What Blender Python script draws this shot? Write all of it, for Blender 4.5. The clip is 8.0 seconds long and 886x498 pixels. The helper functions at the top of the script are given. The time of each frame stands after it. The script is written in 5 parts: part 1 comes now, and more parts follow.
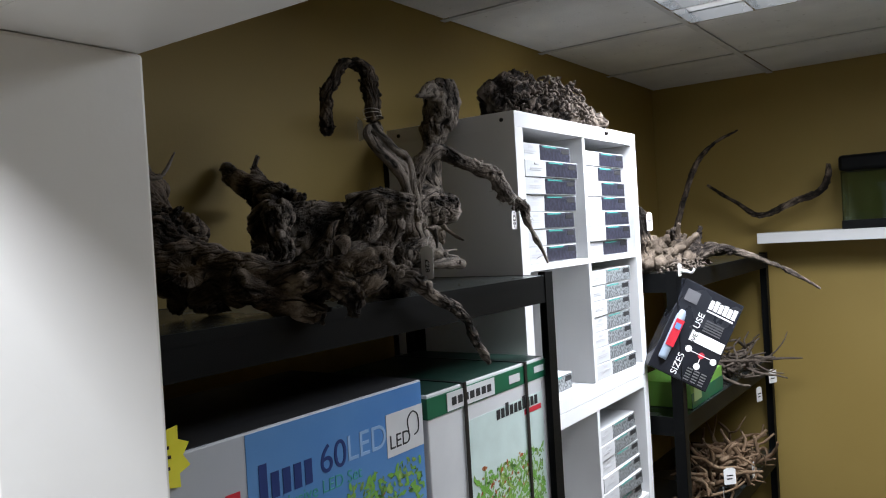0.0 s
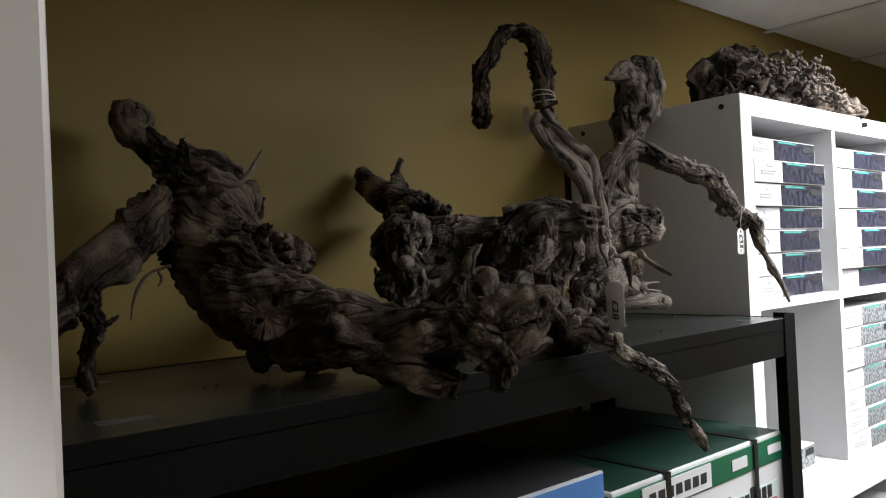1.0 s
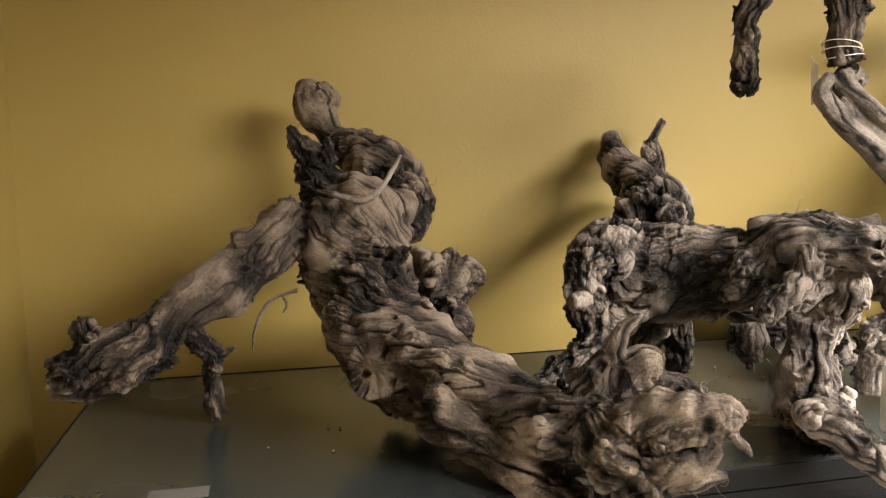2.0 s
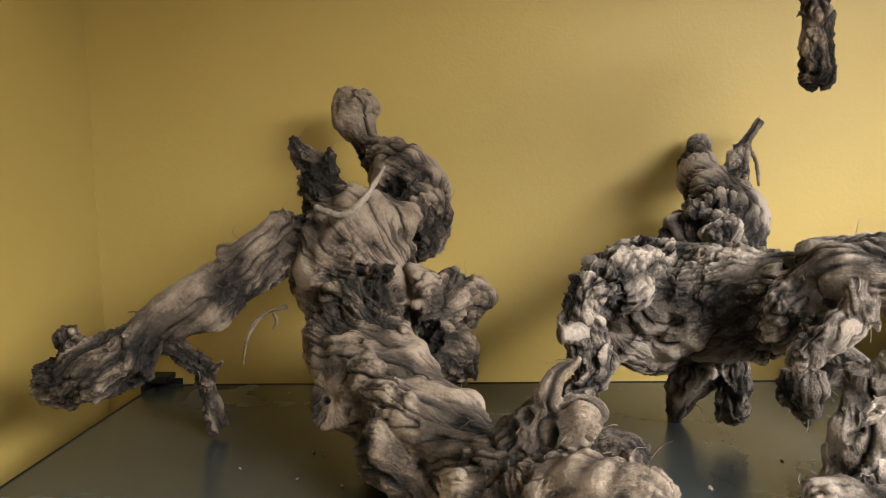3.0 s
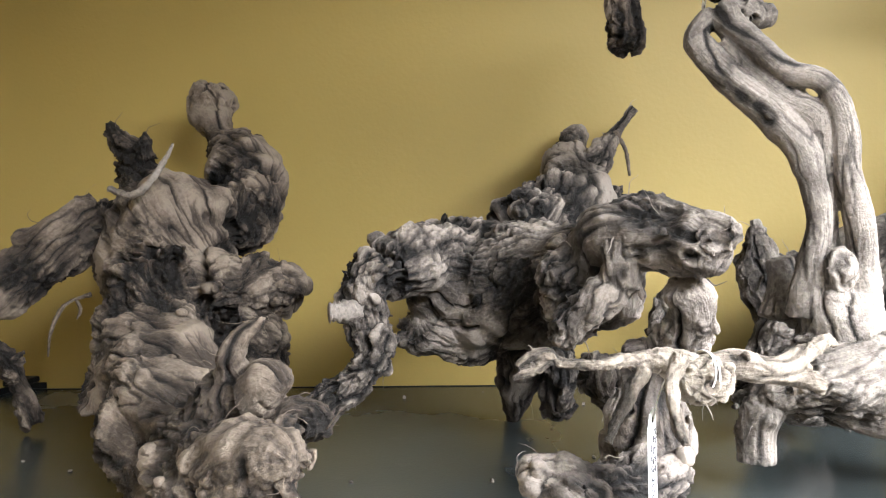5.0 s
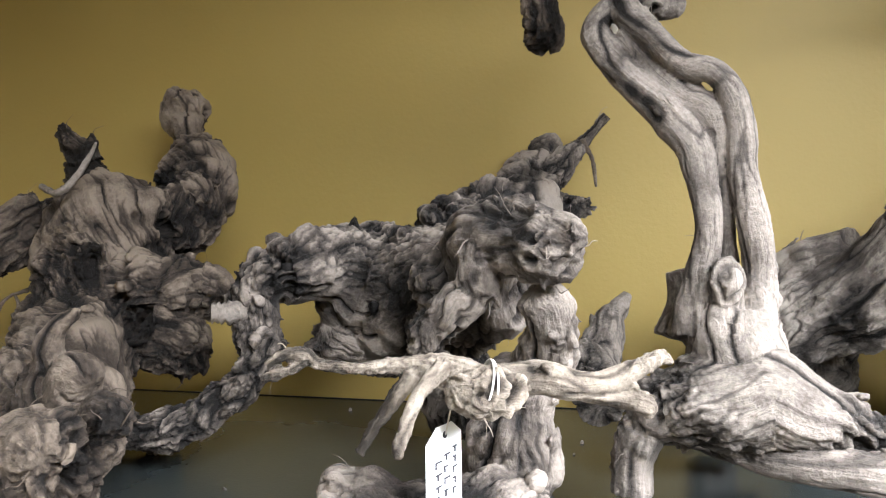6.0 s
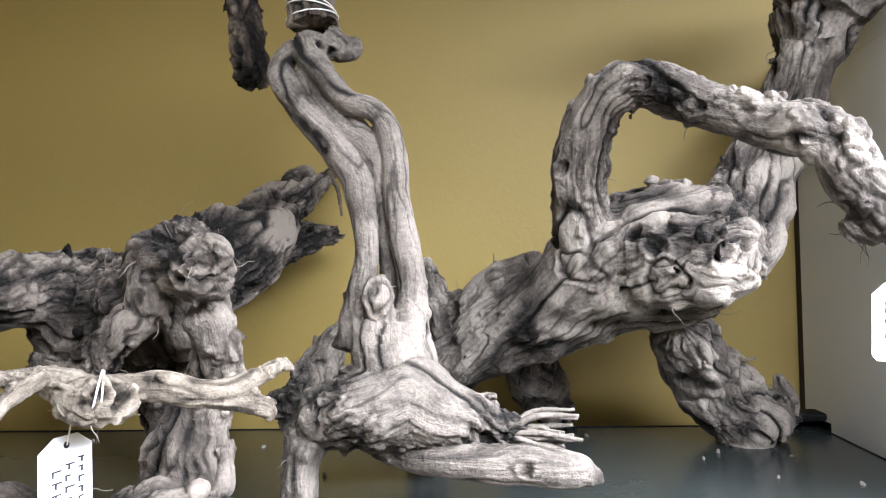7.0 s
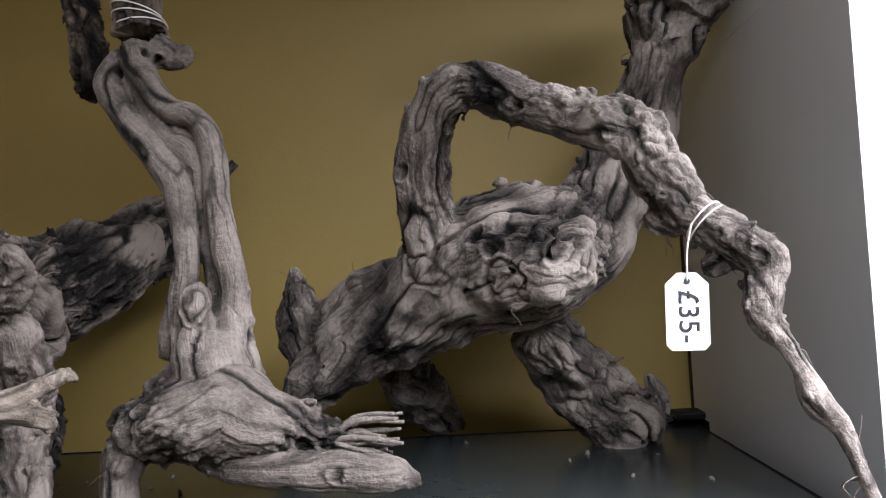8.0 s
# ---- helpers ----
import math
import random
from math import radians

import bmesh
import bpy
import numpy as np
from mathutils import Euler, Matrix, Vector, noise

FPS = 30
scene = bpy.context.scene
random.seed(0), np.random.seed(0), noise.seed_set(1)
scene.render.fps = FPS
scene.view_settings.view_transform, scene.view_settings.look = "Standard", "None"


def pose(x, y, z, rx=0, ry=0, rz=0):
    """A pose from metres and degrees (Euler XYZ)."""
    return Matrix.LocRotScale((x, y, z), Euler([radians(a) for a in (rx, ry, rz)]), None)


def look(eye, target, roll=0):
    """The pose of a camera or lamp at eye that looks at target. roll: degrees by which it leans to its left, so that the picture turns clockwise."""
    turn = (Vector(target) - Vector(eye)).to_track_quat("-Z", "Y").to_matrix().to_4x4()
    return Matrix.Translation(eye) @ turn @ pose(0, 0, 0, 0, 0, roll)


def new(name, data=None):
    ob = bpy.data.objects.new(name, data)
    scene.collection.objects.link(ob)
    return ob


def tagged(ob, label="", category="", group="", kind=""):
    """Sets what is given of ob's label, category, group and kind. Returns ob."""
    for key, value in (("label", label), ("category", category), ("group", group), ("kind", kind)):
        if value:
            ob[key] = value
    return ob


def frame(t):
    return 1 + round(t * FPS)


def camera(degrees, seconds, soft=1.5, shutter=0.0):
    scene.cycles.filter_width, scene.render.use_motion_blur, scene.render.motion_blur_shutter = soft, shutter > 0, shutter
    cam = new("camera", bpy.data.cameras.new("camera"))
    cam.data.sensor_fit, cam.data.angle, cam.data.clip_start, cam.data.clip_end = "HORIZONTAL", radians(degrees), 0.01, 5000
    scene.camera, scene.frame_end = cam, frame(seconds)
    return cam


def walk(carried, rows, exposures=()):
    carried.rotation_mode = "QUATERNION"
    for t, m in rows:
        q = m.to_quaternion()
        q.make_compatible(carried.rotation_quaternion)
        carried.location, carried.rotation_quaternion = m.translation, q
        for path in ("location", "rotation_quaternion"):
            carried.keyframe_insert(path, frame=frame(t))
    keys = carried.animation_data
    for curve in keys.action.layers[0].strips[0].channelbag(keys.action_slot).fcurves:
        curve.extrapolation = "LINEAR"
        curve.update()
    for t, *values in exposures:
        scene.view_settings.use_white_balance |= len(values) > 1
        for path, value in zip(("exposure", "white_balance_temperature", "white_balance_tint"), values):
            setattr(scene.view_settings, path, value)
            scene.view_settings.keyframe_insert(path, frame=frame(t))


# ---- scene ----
cam = camera(59.5, 8.0, soft=1.1)
PATH = [
    (0, (0.385, -0.911, 1.787), (2.019, 0.242, 1.758), -3.4),
    (0.5, (0.547, -0.783, 1.787), (2.035, 0.552, 1.8), -3.1),
    (1, (0.706, -0.685, 1.809), (2.01, 0.831, 1.837), -2.6),
    (1.2, (0.796, -0.716, 1.809), (1.876, 0.967, 1.855), -1.1),
    (1.5, (0.889, -0.67, 1.854), (1.721, 1.149, 1.874), 0.5),
    (2, (1.001, -0.609, 1.934), (1.425, 1.333, 1.708), -0.9),
    (3.3, (1.237, -0.559, 1.937), (0.998, 1.418, 1.746), -0.4),
    (3.5, (1.251, -0.57, 1.916), (0.952, 1.404, 1.8), 0.1),
    (4, (1.279, -0.59, 1.882), (1.121, 1.401, 1.785), -0.8),
    (4.5, (1.336, -0.577, 1.879), (1.194, 1.415, 1.777), -1.7),
    (4.7, (1.364, -0.553, 1.883), (1.18, 1.435, 1.766), -1.9),
    (5.8, (1.509, -0.451, 1.85), (1.118, 1.511, 1.853), -0.6),
    (6, (1.544, -0.46, 1.859), (1.064, 1.482, 1.831), -0.5),
    (6.5, (1.609, -0.466, 1.849), (1.324, 1.514, 1.89), -0.4),
    (7, (1.665, -0.479, 1.849), (1.538, 1.516, 1.905), -1.2),
    (7.5, (1.72, -0.483, 1.851), (1.661, 1.514, 1.944), -1.9),
    (8, (1.759, -0.47, 1.836), (1.704, 1.527, 1.937), -3.0),
]
EXPOSURE = [(0.0, -2.8, 5900, 11), (1.0, -2.55, 6300, 12), (1.25, -1.8, 6600, 14), (1.5, -1.0, 7300, 17), (2.0, 0.1, 7000, 15), (3.5, 0.32, 6500, 11), (4.5, 0.35, 5900, 10), (6.0, -0.15, 5800, 11), (7.0, -0.35, 5600, 12), (7.5, -0.75, 5500, 15), (8.0, -1.65, 5750, 18)]
walk(cam, [(t, look(eye, target, roll)) for t, eye, target, roll in PATH], EXPOSURE)

# ---------------------------------------------------------------- light
world = bpy.data.worlds.new("world")
world.use_nodes = True
world.node_tree.nodes["Background"].inputs[0].default_value = (0.75, 0.85, 1.0, 1)
world.node_tree.nodes["Background"].inputs[1].default_value = 0.002
scene.world = world

CEIL, SHELF, WALL, LEFT, RIGHT = 2.44, 1.687, 0.41, 0.70, 4.10


def panel_light(x, y, watts, length=0.58, width=0.58, spread=160):
    data = bpy.data.lights.new("panel_lamp", "AREA")
    data.shape, data.size, data.size_y, data.energy, data.color = "RECTANGLE", width, length, watts, (1.0, 0.99, 0.97)
    data.spread = radians(spread)
    ob = new("panel_lamp", data)
    ob.matrix_world = pose(x, y, CEIL - 0.012)
    return ob


panel_light(2.325, -1.065, 185, width=1.2, spread=174)
panel_light(2.635, -0.445, 240, spread=137)
panel_light(0.15, -0.53, 210, 0.25, 0.3)


# ---------------------------------------------------------------- helpers
def link(name, me, parent=None, label="", mats=()):
    ob = new(name, me)
    for m in mats:
        me.materials.append(m)
    if parent:
        ob.parent = parent
    if label:
        ob["label"] = label
    return ob


def part(name, bm, material, parent=None, label="", smooth=False):
    me = bpy.data.meshes.new(name)
    bm.normal_update()
    bm.to_mesh(me)
    bm.free()
    if smooth:
        me.polygons.foreach_set("use_smooth", [True] * len(me.polygons))
    return link(name, me, parent, label, [material])


def thing(name, label, category, group="", m=None, kind=""):
    ob = new(name)
    ob.empty_display_size = 0.05
    if m is not None:
        ob.matrix_world = m
    return tagged(ob, label, category, group, kind)


def box_bm(x0, y0, z0, x1, y1, z1, bevel=0.0, bm=None, segments=2):
    own = bm is None
    b = bmesh.new()
    bmesh.ops.create_cube(b, size=1)
    for v in b.verts:
        v.co = Vector(((x0 + x1) / 2 + v.co.x * (x1 - x0), (y0 + y1) / 2 + v.co.y * (y1 - y0), (z0 + z1) / 2 + v.co.z * (z1 - z0)))
    if bevel:
        bmesh.ops.bevel(b, geom=b.edges[:], offset=bevel, segments=segments, profile=0.5, affect="EDGES")
    if own:
        return b
    me = bpy.data.meshes.new("tmp")
    b.to_mesh(me)
    b.free()
    bm.from_mesh(me)
    bpy.data.meshes.remove(me)
    return bm


def box(name, x0, y0, z0, x1, y1, z1, mat, parent=None, bevel=0.002, label=""):
    return part(name, box_bm(x0, y0, z0, x1, y1, z1, bevel), mat, parent, label)


def curve(points):
    """Catmull-Rom through rows of numbers, about eight steps a span."""
    p = np.array(points, float)
    q = np.vstack([2 * p[0] - p[1], p, 2 * p[-1] - p[-2]])
    out = []
    for i in range(1, len(q) - 2):
        for s in np.linspace(0, 1, 8, endpoint=False):
            a, b, c, d = q[i - 1], q[i], q[i + 1], q[i + 2]
            out.append(0.5 * (2 * b + (c - a) * s + (2 * a - 5 * b + 4 * c - d) * s * s + (3 * b - a - 3 * c + d) * s ** 3))
    out.append(p[-1])
    return np.array(out)


def frames_of(c):
    """Tangents and turning-free side vectors along a curve."""
    t = np.gradient(c[:, :3], axis=0)
    t /= np.linalg.norm(t, axis=1)[:, None] + 1e-9
    side = np.cross(t[0], (0.3, 0.9, 0.2))
    n = np.zeros_like(t)
    for i in range(len(t)):
        side = side - t[i] * (side @ t[i])
        side /= np.linalg.norm(side) + 1e-9
        n[i] = side
    return t, n, np.cross(t, n)


def tube_into(bm, c, sides=10, rng=None, wob=0.0):
    t, n, b = frames_of(c)
    rings = []
    for i in range(len(c)):
        ring = []
        for k in range(sides):
            a = 2 * math.pi * k / sides
            r = c[i, 3] * (1 + (wob * (rng.random() - 0.5) if rng else 0))
            ring.append(bm.verts.new(c[i, :3] + r * (math.cos(a) * n[i] + math.sin(a) * b[i])))
        rings.append(ring)
    for p, q in zip(rings, rings[1:]):
        for k in range(sides):
            bm.faces.new((p[k], p[(k + 1) % sides], q[(k + 1) % sides], q[k]))
    bm.faces.new(rings[0][::-1])
    bm.faces.new(rings[-1])
    return bm


def tube(name, points, mat, parent=None, sides=8, label="", smooth=True):
    return part(name, tube_into(bmesh.new(), curve(points), sides), mat, parent, label, smooth)


def writing(name, text, size, m, mat, parent, label="", align="CENTER", spread=1.0):
    data = bpy.data.curves.new(name, "FONT")
    data.body, data.size, data.extrude, data.align_x, data.align_y = text, size, 0.0003, align, "CENTER"
    data.space_character = spread
    tmp = bpy.data.objects.new(name, data)
    scene.collection.objects.link(tmp)
    me = bpy.data.meshes.new_from_object(tmp.evaluated_get(bpy.context.evaluated_depsgraph_get()))
    bpy.data.objects.remove(tmp)
    ob = link(name, me, parent, label, [mat])
    ob.matrix_local = m
    return ob


def bars(name, rows, m, mat, parent, label=""):
    """Flat raised bars, rows of x0, y0, x1, y1 in the plane of m."""
    bm = bmesh.new()
    for x0, y0, x1, y1 in rows:
        box_bm(x0, y0, 0, x1, y1, 0.0006, 0, bm)
    ob = part(name, bm, mat, parent, label)
    ob.matrix_local = m
    return ob


# ---------------------------------------------------------------- noise for solid wood
PERM = np.random.RandomState(7).permutation(512)
GRAD = np.random.RandomState(8).normal(size=(512, 3))
GRAD /= np.linalg.norm(GRAD, axis=1)[:, None]


def perlin(p):
    i = np.floor(p).astype(np.int32)
    f = p - i
    u = f * f * f * (f * (f * 6 - 15) + 10)
    total = np.zeros(len(p))
    for dx in (0, 1):
        hx, wx, fx = PERM[(i[:, 0] + dx) & 511] + i[:, 1], u[:, 0] if dx else 1 - u[:, 0], f[:, 0] - dx
        for dy in (0, 1):
            hy, wy, fy = PERM[(hx + dy) & 511] + i[:, 2], wx * (u[:, 1] if dy else 1 - u[:, 1]), f[:, 1] - dy
            for dz in (0, 1):
                k = PERM[(hy + dz) & 511]
                g = fx * GRAD[k, 0] + fy * GRAD[k, 1] + (f[:, 2] - dz) * GRAD[k, 2]
                total += wy * (u[:, 2] if dz else 1 - u[:, 2]) * g
    return total


def cells(p, seed=0):
    """Cellular noise: how far inside its cell each place lies (0 at the seams), and a random number for the cell."""
    i = np.floor(p).astype(np.int32)
    near, second, own = np.full(len(p), 9.0), np.full(len(p), 9.0), np.zeros(len(p))
    for dx in (-1, 0, 1):
        for dy in (-1, 0, 1):
            for dz in (-1, 0, 1):
                k = PERM[(PERM[(PERM[(i[:, 0] + dx + seed) & 511] + i[:, 1] + dy) & 511] + i[:, 2] + dz) & 511]
                gap = np.sqrt(((i + (dx, dy, dz) + 0.5 + 0.42 * GRAD[k] - p) ** 2).sum(1))
                closer = gap < near
                second = np.where(closer, near, np.minimum(second, gap))
                own = np.where(closer, k / 511.0, own)
                near = np.where(closer, gap, near)
    return second - near, own


CURVES = {}


def bark_at(co, seed, cover=0.5):
    """Where bark still clings: patches of a hand's breadth, 0 to 1."""
    return np.clip(cover + 3.2 * perlin(np.asarray(co) * 15 + seed * 7 + 40), 0, 1)


def driftwood(name, label, branches, mat, seed=1, voxel=0.0012, gnarl=1.0, twist=9.0, knots=1.0, loose=1.0, crook=0.25, burrs=(), eyes=(), hollows=(), pits=0, cover=0.5, flakes=0.6, flake_top=9.0, fluting=0.3, swell=1.07, calm=(), parent=None, top=True, smooth=2, group="driftwood on the rack"):
    """A root of limbs (rows of x, y, z, radius), swollen by knots, with clinging bark and cracks along the grain.
    burrs: x, y, z, size of lumpy growths; eyes: x, y, z, size of overgrown branch scars; hollows: x, y, z, size of rotted holes; calm: x, y, z, reach of places where the bark is worn away."""
    rng = random.Random(seed)
    bm = bmesh.new()
    curves = []
    for rows in branches:
        c = curve(rows)
        s = np.linspace(0, 9, len(c))
        wob = perlin(np.stack([s * 1.7, s * 0 + seed, s * 0 + len(curves)], 1))
        if len(rows) > 3:
            lean = np.stack([perlin(np.stack([s * 1.1 + k * 9, s * 0 + seed + 0.5, s * 0 + len(curves) + 0.3], 1)) for k in (1, 2, 3)], 1)
            fade = np.minimum(1, np.minimum(s, 9 - s))[:, None]
            c[:, :3] += crook * lean * fade * np.minimum(c[:, 3:4], 0.03)
        c[:, 3] = np.maximum(swell * c[:, 3] * (1 + 0.12 * gnarl * wob), 0.0015)
        curves.append(c)
        tube_into(bm, c, 14)
        t, n, b = frames_of(c)
        for _ in range(int(len(c) * 0.22 * knots)):
            i = rng.randrange(len(c))
            a, r = rng.uniform(0, 2 * math.pi), c[i, 3]
            if r < 0.007:
                continue
            at = c[i, :3] + 0.72 * r * (math.cos(a) * n[i] + math.sin(a) * b[i])
            k = r * rng.uniform(0.28, 0.52)
            bmesh.ops.create_icosphere(bm, subdivisions=2, radius=1, matrix=Matrix.LocRotScale(at, Euler((a, a, 0)), (k, k * rng.uniform(0.7, 1.3), k * rng.uniform(0.7, 1.4))))
        # strips of bark that lift from the limb
        for _ in range(int(len(c) * 1.6 * flakes)):
            i = rng.randrange(len(c))
            a, r = rng.uniform(0, 2 * math.pi), c[i, 3]
            out = math.cos(a) * n[i] + math.sin(a) * b[i]
            at = c[i, :3] + rng.uniform(0.97, 1.06) * r * out
            if r < 0.006 or at[2] > flake_top or bark_at(at[None], seed, cover)[0] < 0.45:
                continue
            turn = Matrix((t[i], np.cross(out, t[i]), out)).transposed().to_4x4()
            tip = Euler((rng.gauss(0, 0.35), rng.gauss(0, 0.3), rng.gauss(0, 0.5))).to_matrix().to_4x4()
            k = min(r / 0.025, 1)
            size = Matrix.Diagonal((rng.uniform(0.004, 0.013) * (0.4 + 0.6 * k), rng.uniform(0.0022, 0.005) * (0.5 + 0.5 * k), rng.uniform(0.0013, 0.0022), 1))
            bmesh.ops.create_icosphere(bm, subdivisions=1, radius=1, matrix=Matrix.Translation(at) @ turn @ tip @ size)
    for x, y, z, k in burrs:
        for _ in range(14):
            d = Vector((rng.gauss(0, 1), rng.gauss(0, 1), rng.gauss(0, 1))).normalized() * k * rng.uniform(0.4, 0.95)
            bmesh.ops.create_icosphere(bm, subdivisions=2, radius=k * rng.uniform(0.2, 0.5), matrix=Matrix.Translation(Vector((x, y, z)) + d))
    bmesh.ops.recalc_face_normals(bm, faces=bm.faces[:])
    me = bpy.data.meshes.new(name)
    bm.to_mesh(me)
    bm.free()
    tmp = bpy.data.objects.new(name, me)
    scene.collection.objects.link(tmp)
    mod = tmp.modifiers.new("skin", "REMESH")
    mod.mode, mod.voxel_size = "VOXEL", voxel
    mod = tmp.modifiers.new("soft", "SMOOTH")
    mod.factor, mod.iterations = 0.5, smooth
    solid = bpy.data.meshes.new_from_object(tmp.evaluated_get(bpy.context.evaluated_depsgraph_get()))
    bpy.data.objects.remove(tmp)
    count = len(solid.vertices)
    co, no = np.empty(count * 3), np.empty(count * 3)
    solid.vertices.foreach_get("co", co)
    solid.vertices.foreach_get("normal", no)
    co, no = co.reshape(-1, 3), no.reshape(-1, 3)
    # grain: the way along, and round, the nearest limb
    axis, along, nn, bb, tt, rad, first, last, count_of = [], [], [], [], [], [], [], [], 0
    for j, c in enumerate(curves):
        t, n, b = frames_of(c)
        length = np.r_[0, np.cumsum(np.linalg.norm(np.diff(c[:, :3], axis=0), axis=1))]
        first.append(np.full(len(c), count_of)), last.append(np.full(len(c), count_of + len(c) - 1))
        count_of += len(c)
        axis.append(c[:, :3]), along.append(length + 0.37 * j), nn.append(n), bb.append(b), tt.append(t), rad.append(c[:, 3])
    axis, along, nn, bb, tt, rad = np.vstack(axis), np.concatenate(along), np.vstack(nn), np.vstack(bb), np.vstack(tt), np.concatenate(rad)
    first, last = np.concatenate(first), np.concatenate(last)
    grain, r_at, rim = np.empty((count, 3)), np.empty(count), np.empty(count)
    for s in range(0, count, 20000):
        p = co[s : s + 20000]
        gap = np.sqrt(np.maximum((p * p).sum(1)[:, None] + (axis * axis).sum(1) - 2 * p @ axis.T, 0)) - rad
        best = gap.argmin(1)
        total, u, ca, sa, size = 1e-9, 0, 0, 0, 0
        for k in (-2, -1, 0, 1, 2):
            near = np.clip(best + k, first[best], last[best])
            way = p - axis[near]
            step = (way * tt[near]).sum(1)
            w = np.exp(-((step / 0.007) ** 2)) + 1e-6
            off = way - step[:, None] * tt[near]
            total, u = total + w, u + w * (along[near] + np.clip(step, -0.03, 0.03))
            size = size + w * rad[near]
            ca, sa = ca + w * (off * nn[near]).sum(1), sa + w * (off * bb[near]).sum(1)
        u, ca, sa = u / total, ca / total, sa / total
        r = rad[best]
        reach = size / total
        a = np.arctan2(sa, ca) + twist * u
        grain[s : s + 20000] = np.stack([np.cos(a) * reach, np.sin(a) * reach, u], 1)
        r_at[s : s + 20000] = r
        rim[s : s + 20000] = np.clip((np.hypot(ca, sa) / reach - 0.2) / 0.45, 0, 1)
    warp = np.stack([perlin(co * 19 + 5), perlin(co * 19 + 31), perlin(co * 19 + 77)], 1)
    fine = np.stack([perlin(co * 80 + 15), perlin(co * 80 + 41), perlin(co * 80 + 87)], 1)
    g = grain * (1, 1, 0.16) + warp * (0.010, 0.010, 0.006) + fine * 0.0022
    amp = np.clip(r_at, 0.004, 0.03)
    thin = np.minimum(amp, 0.014)
    bark = bark_at(co, seed, cover) * loose * np.clip((flake_top + 0.01 - co[:, 2]) / 0.03, 0.15, 1)
    for x, y, z, k in calm:
        bark = bark * (1 - 0.85 * np.exp(-((np.linalg.norm(co - (x, y, z), axis=1) / k) ** 4)))
    bare = 1 - np.minimum(bark, 1)
    part_of = np.clip(0.5 + 2.4 * perlin(co * 27 + seed * 5 + 90), 0, 1)
    n1, n2, n3 = np.abs(perlin(g * 30 + seed)), np.abs(perlin(g * 95 + 9)), np.abs(perlin(g * 250 + 3))
    crack = np.exp(-((n1 / 0.032) ** 2)) * part_of + 0.5 * np.exp(-((n2 / 0.06) ** 2)) * (1 - part_of)
    crack *= rim
    # swellings and hollows, shallow flutes and deep cracks along the grain, lumpy bark, fibres
    d = gnarl * amp * (0.44 * perlin(co * 24 + seed * 3) + 0.26 * perlin(co * 58 + seed))
    d += rim * gnarl * amp * fluting * (n1 - 0.2) * (0.4 + 0.6 * part_of)
    d -= gnarl * thin * 0.32 * crack
    d += rim * gnarl * thin * (0.07 + 0.14 * bare * fluting) * (n2 - 0.2)
    d += gnarl * 0.0005 * (n3 - 0.2) / 0.25
    # bark: plates of a finger's width with sharp seams, each lifted by a different height
    q = co + warp * 0.010 + fine * 0.004
    e = grain * (1, 1, 0.30) + warp * 0.012 + fine * 0.0045
    seam, lift = cells(e * 68 + 60, seed)
    seam2, lift2 = cells(e * (165, 165, 190) + 20, seed + 9)
    plate, scale = np.clip(seam / 0.22, 0, 1) ** 0.7, np.clip(seam2 / 0.25, 0, 1) ** 0.7
    k3 = np.abs(perlin(q * 270 + 70))
    d += rim * bark * thin * (0.24 * (plate - 0.75) + 0.28 * (lift - 0.5) + 0.13 * (scale - 0.7) + 0.18 * (lift2 - 0.5)) + bark * amp * 0.16 * perlin(q * 60 + 11)
    d += bark * 0.0010 * (k3 - 0.2) / 0.25
    crack = np.maximum(crack, rim * bark * np.maximum(1 - plate, 0.55 * (1 - scale)))
    d += 0.0004 * perlin(co * 420)
    d = np.clip(d, -0.55 * r_at - 0.001, 0.5 * r_at + 0.001)
    def on_face(x, z, y, reach):
        """The root's nearest face towards the room at x, z."""
        near = np.flatnonzero((np.hypot(co[:, 0] - x, co[:, 2] - z) < 0.005) & (np.abs(co[:, 1] - y) < 0.06))
        return co[near[co[near, 1].argmin()]] if len(near) else np.array((x, y, z))

    for x, y, z, k in eyes:
        x, y, z = on_face(x, z, y, k)
        away = np.linalg.norm(co + warp * 0.024 + fine * 0.014 - (x, y, z), axis=1) / k
        keep = np.exp(-((away / 1.3) ** 4))
        d = d * (1 - 0.25 * keep) + 0.40 * k * (0.34 * np.exp(-((away / 0.62) ** 4)) - 0.42 * np.exp(-(((away - 0.95) / 0.14) ** 2)) + 0.26 * np.exp(-(((away - 1.3) / 0.22) ** 2)))
        crack = np.maximum(crack, 0.5 * part_of * np.exp(-(((away - 0.95) / 0.12) ** 2)))
    holes = [(*on_face(x, z, y, k), k) for x, y, z, k in hollows]
    wide = np.flatnonzero(r_at > 0.011)
    pick = np.random.RandomState(seed)
    holes += [(*co[pick.choice(wide)], pick.uniform(0.003, 0.0065)) for _ in range(pits if len(wide) else 0)]
    for x, y, z, k in holes:
        i = np.flatnonzero(np.abs(co - (x, y, z)).max(axis=1) < 3 * k)
        rough = np.abs(perlin(q[i] * 130 + 5))
        away = np.linalg.norm(co[i] + warp[i] * 0.010 + fine[i] * 0.006 - (x, y, z), axis=1) / k
        deep = np.exp(-((away / 0.8) ** 4))
        d[i] += k * (-0.85 * deep + 0.5 * deep * rough + 0.28 * np.exp(-(((away - 1.15) / 0.25) ** 2)) * (0.4 + 2 * np.abs(perlin(q[i] * 90))))
        crack[i] = np.maximum(crack[i], 0.8 * deep * (rough < 0.16))
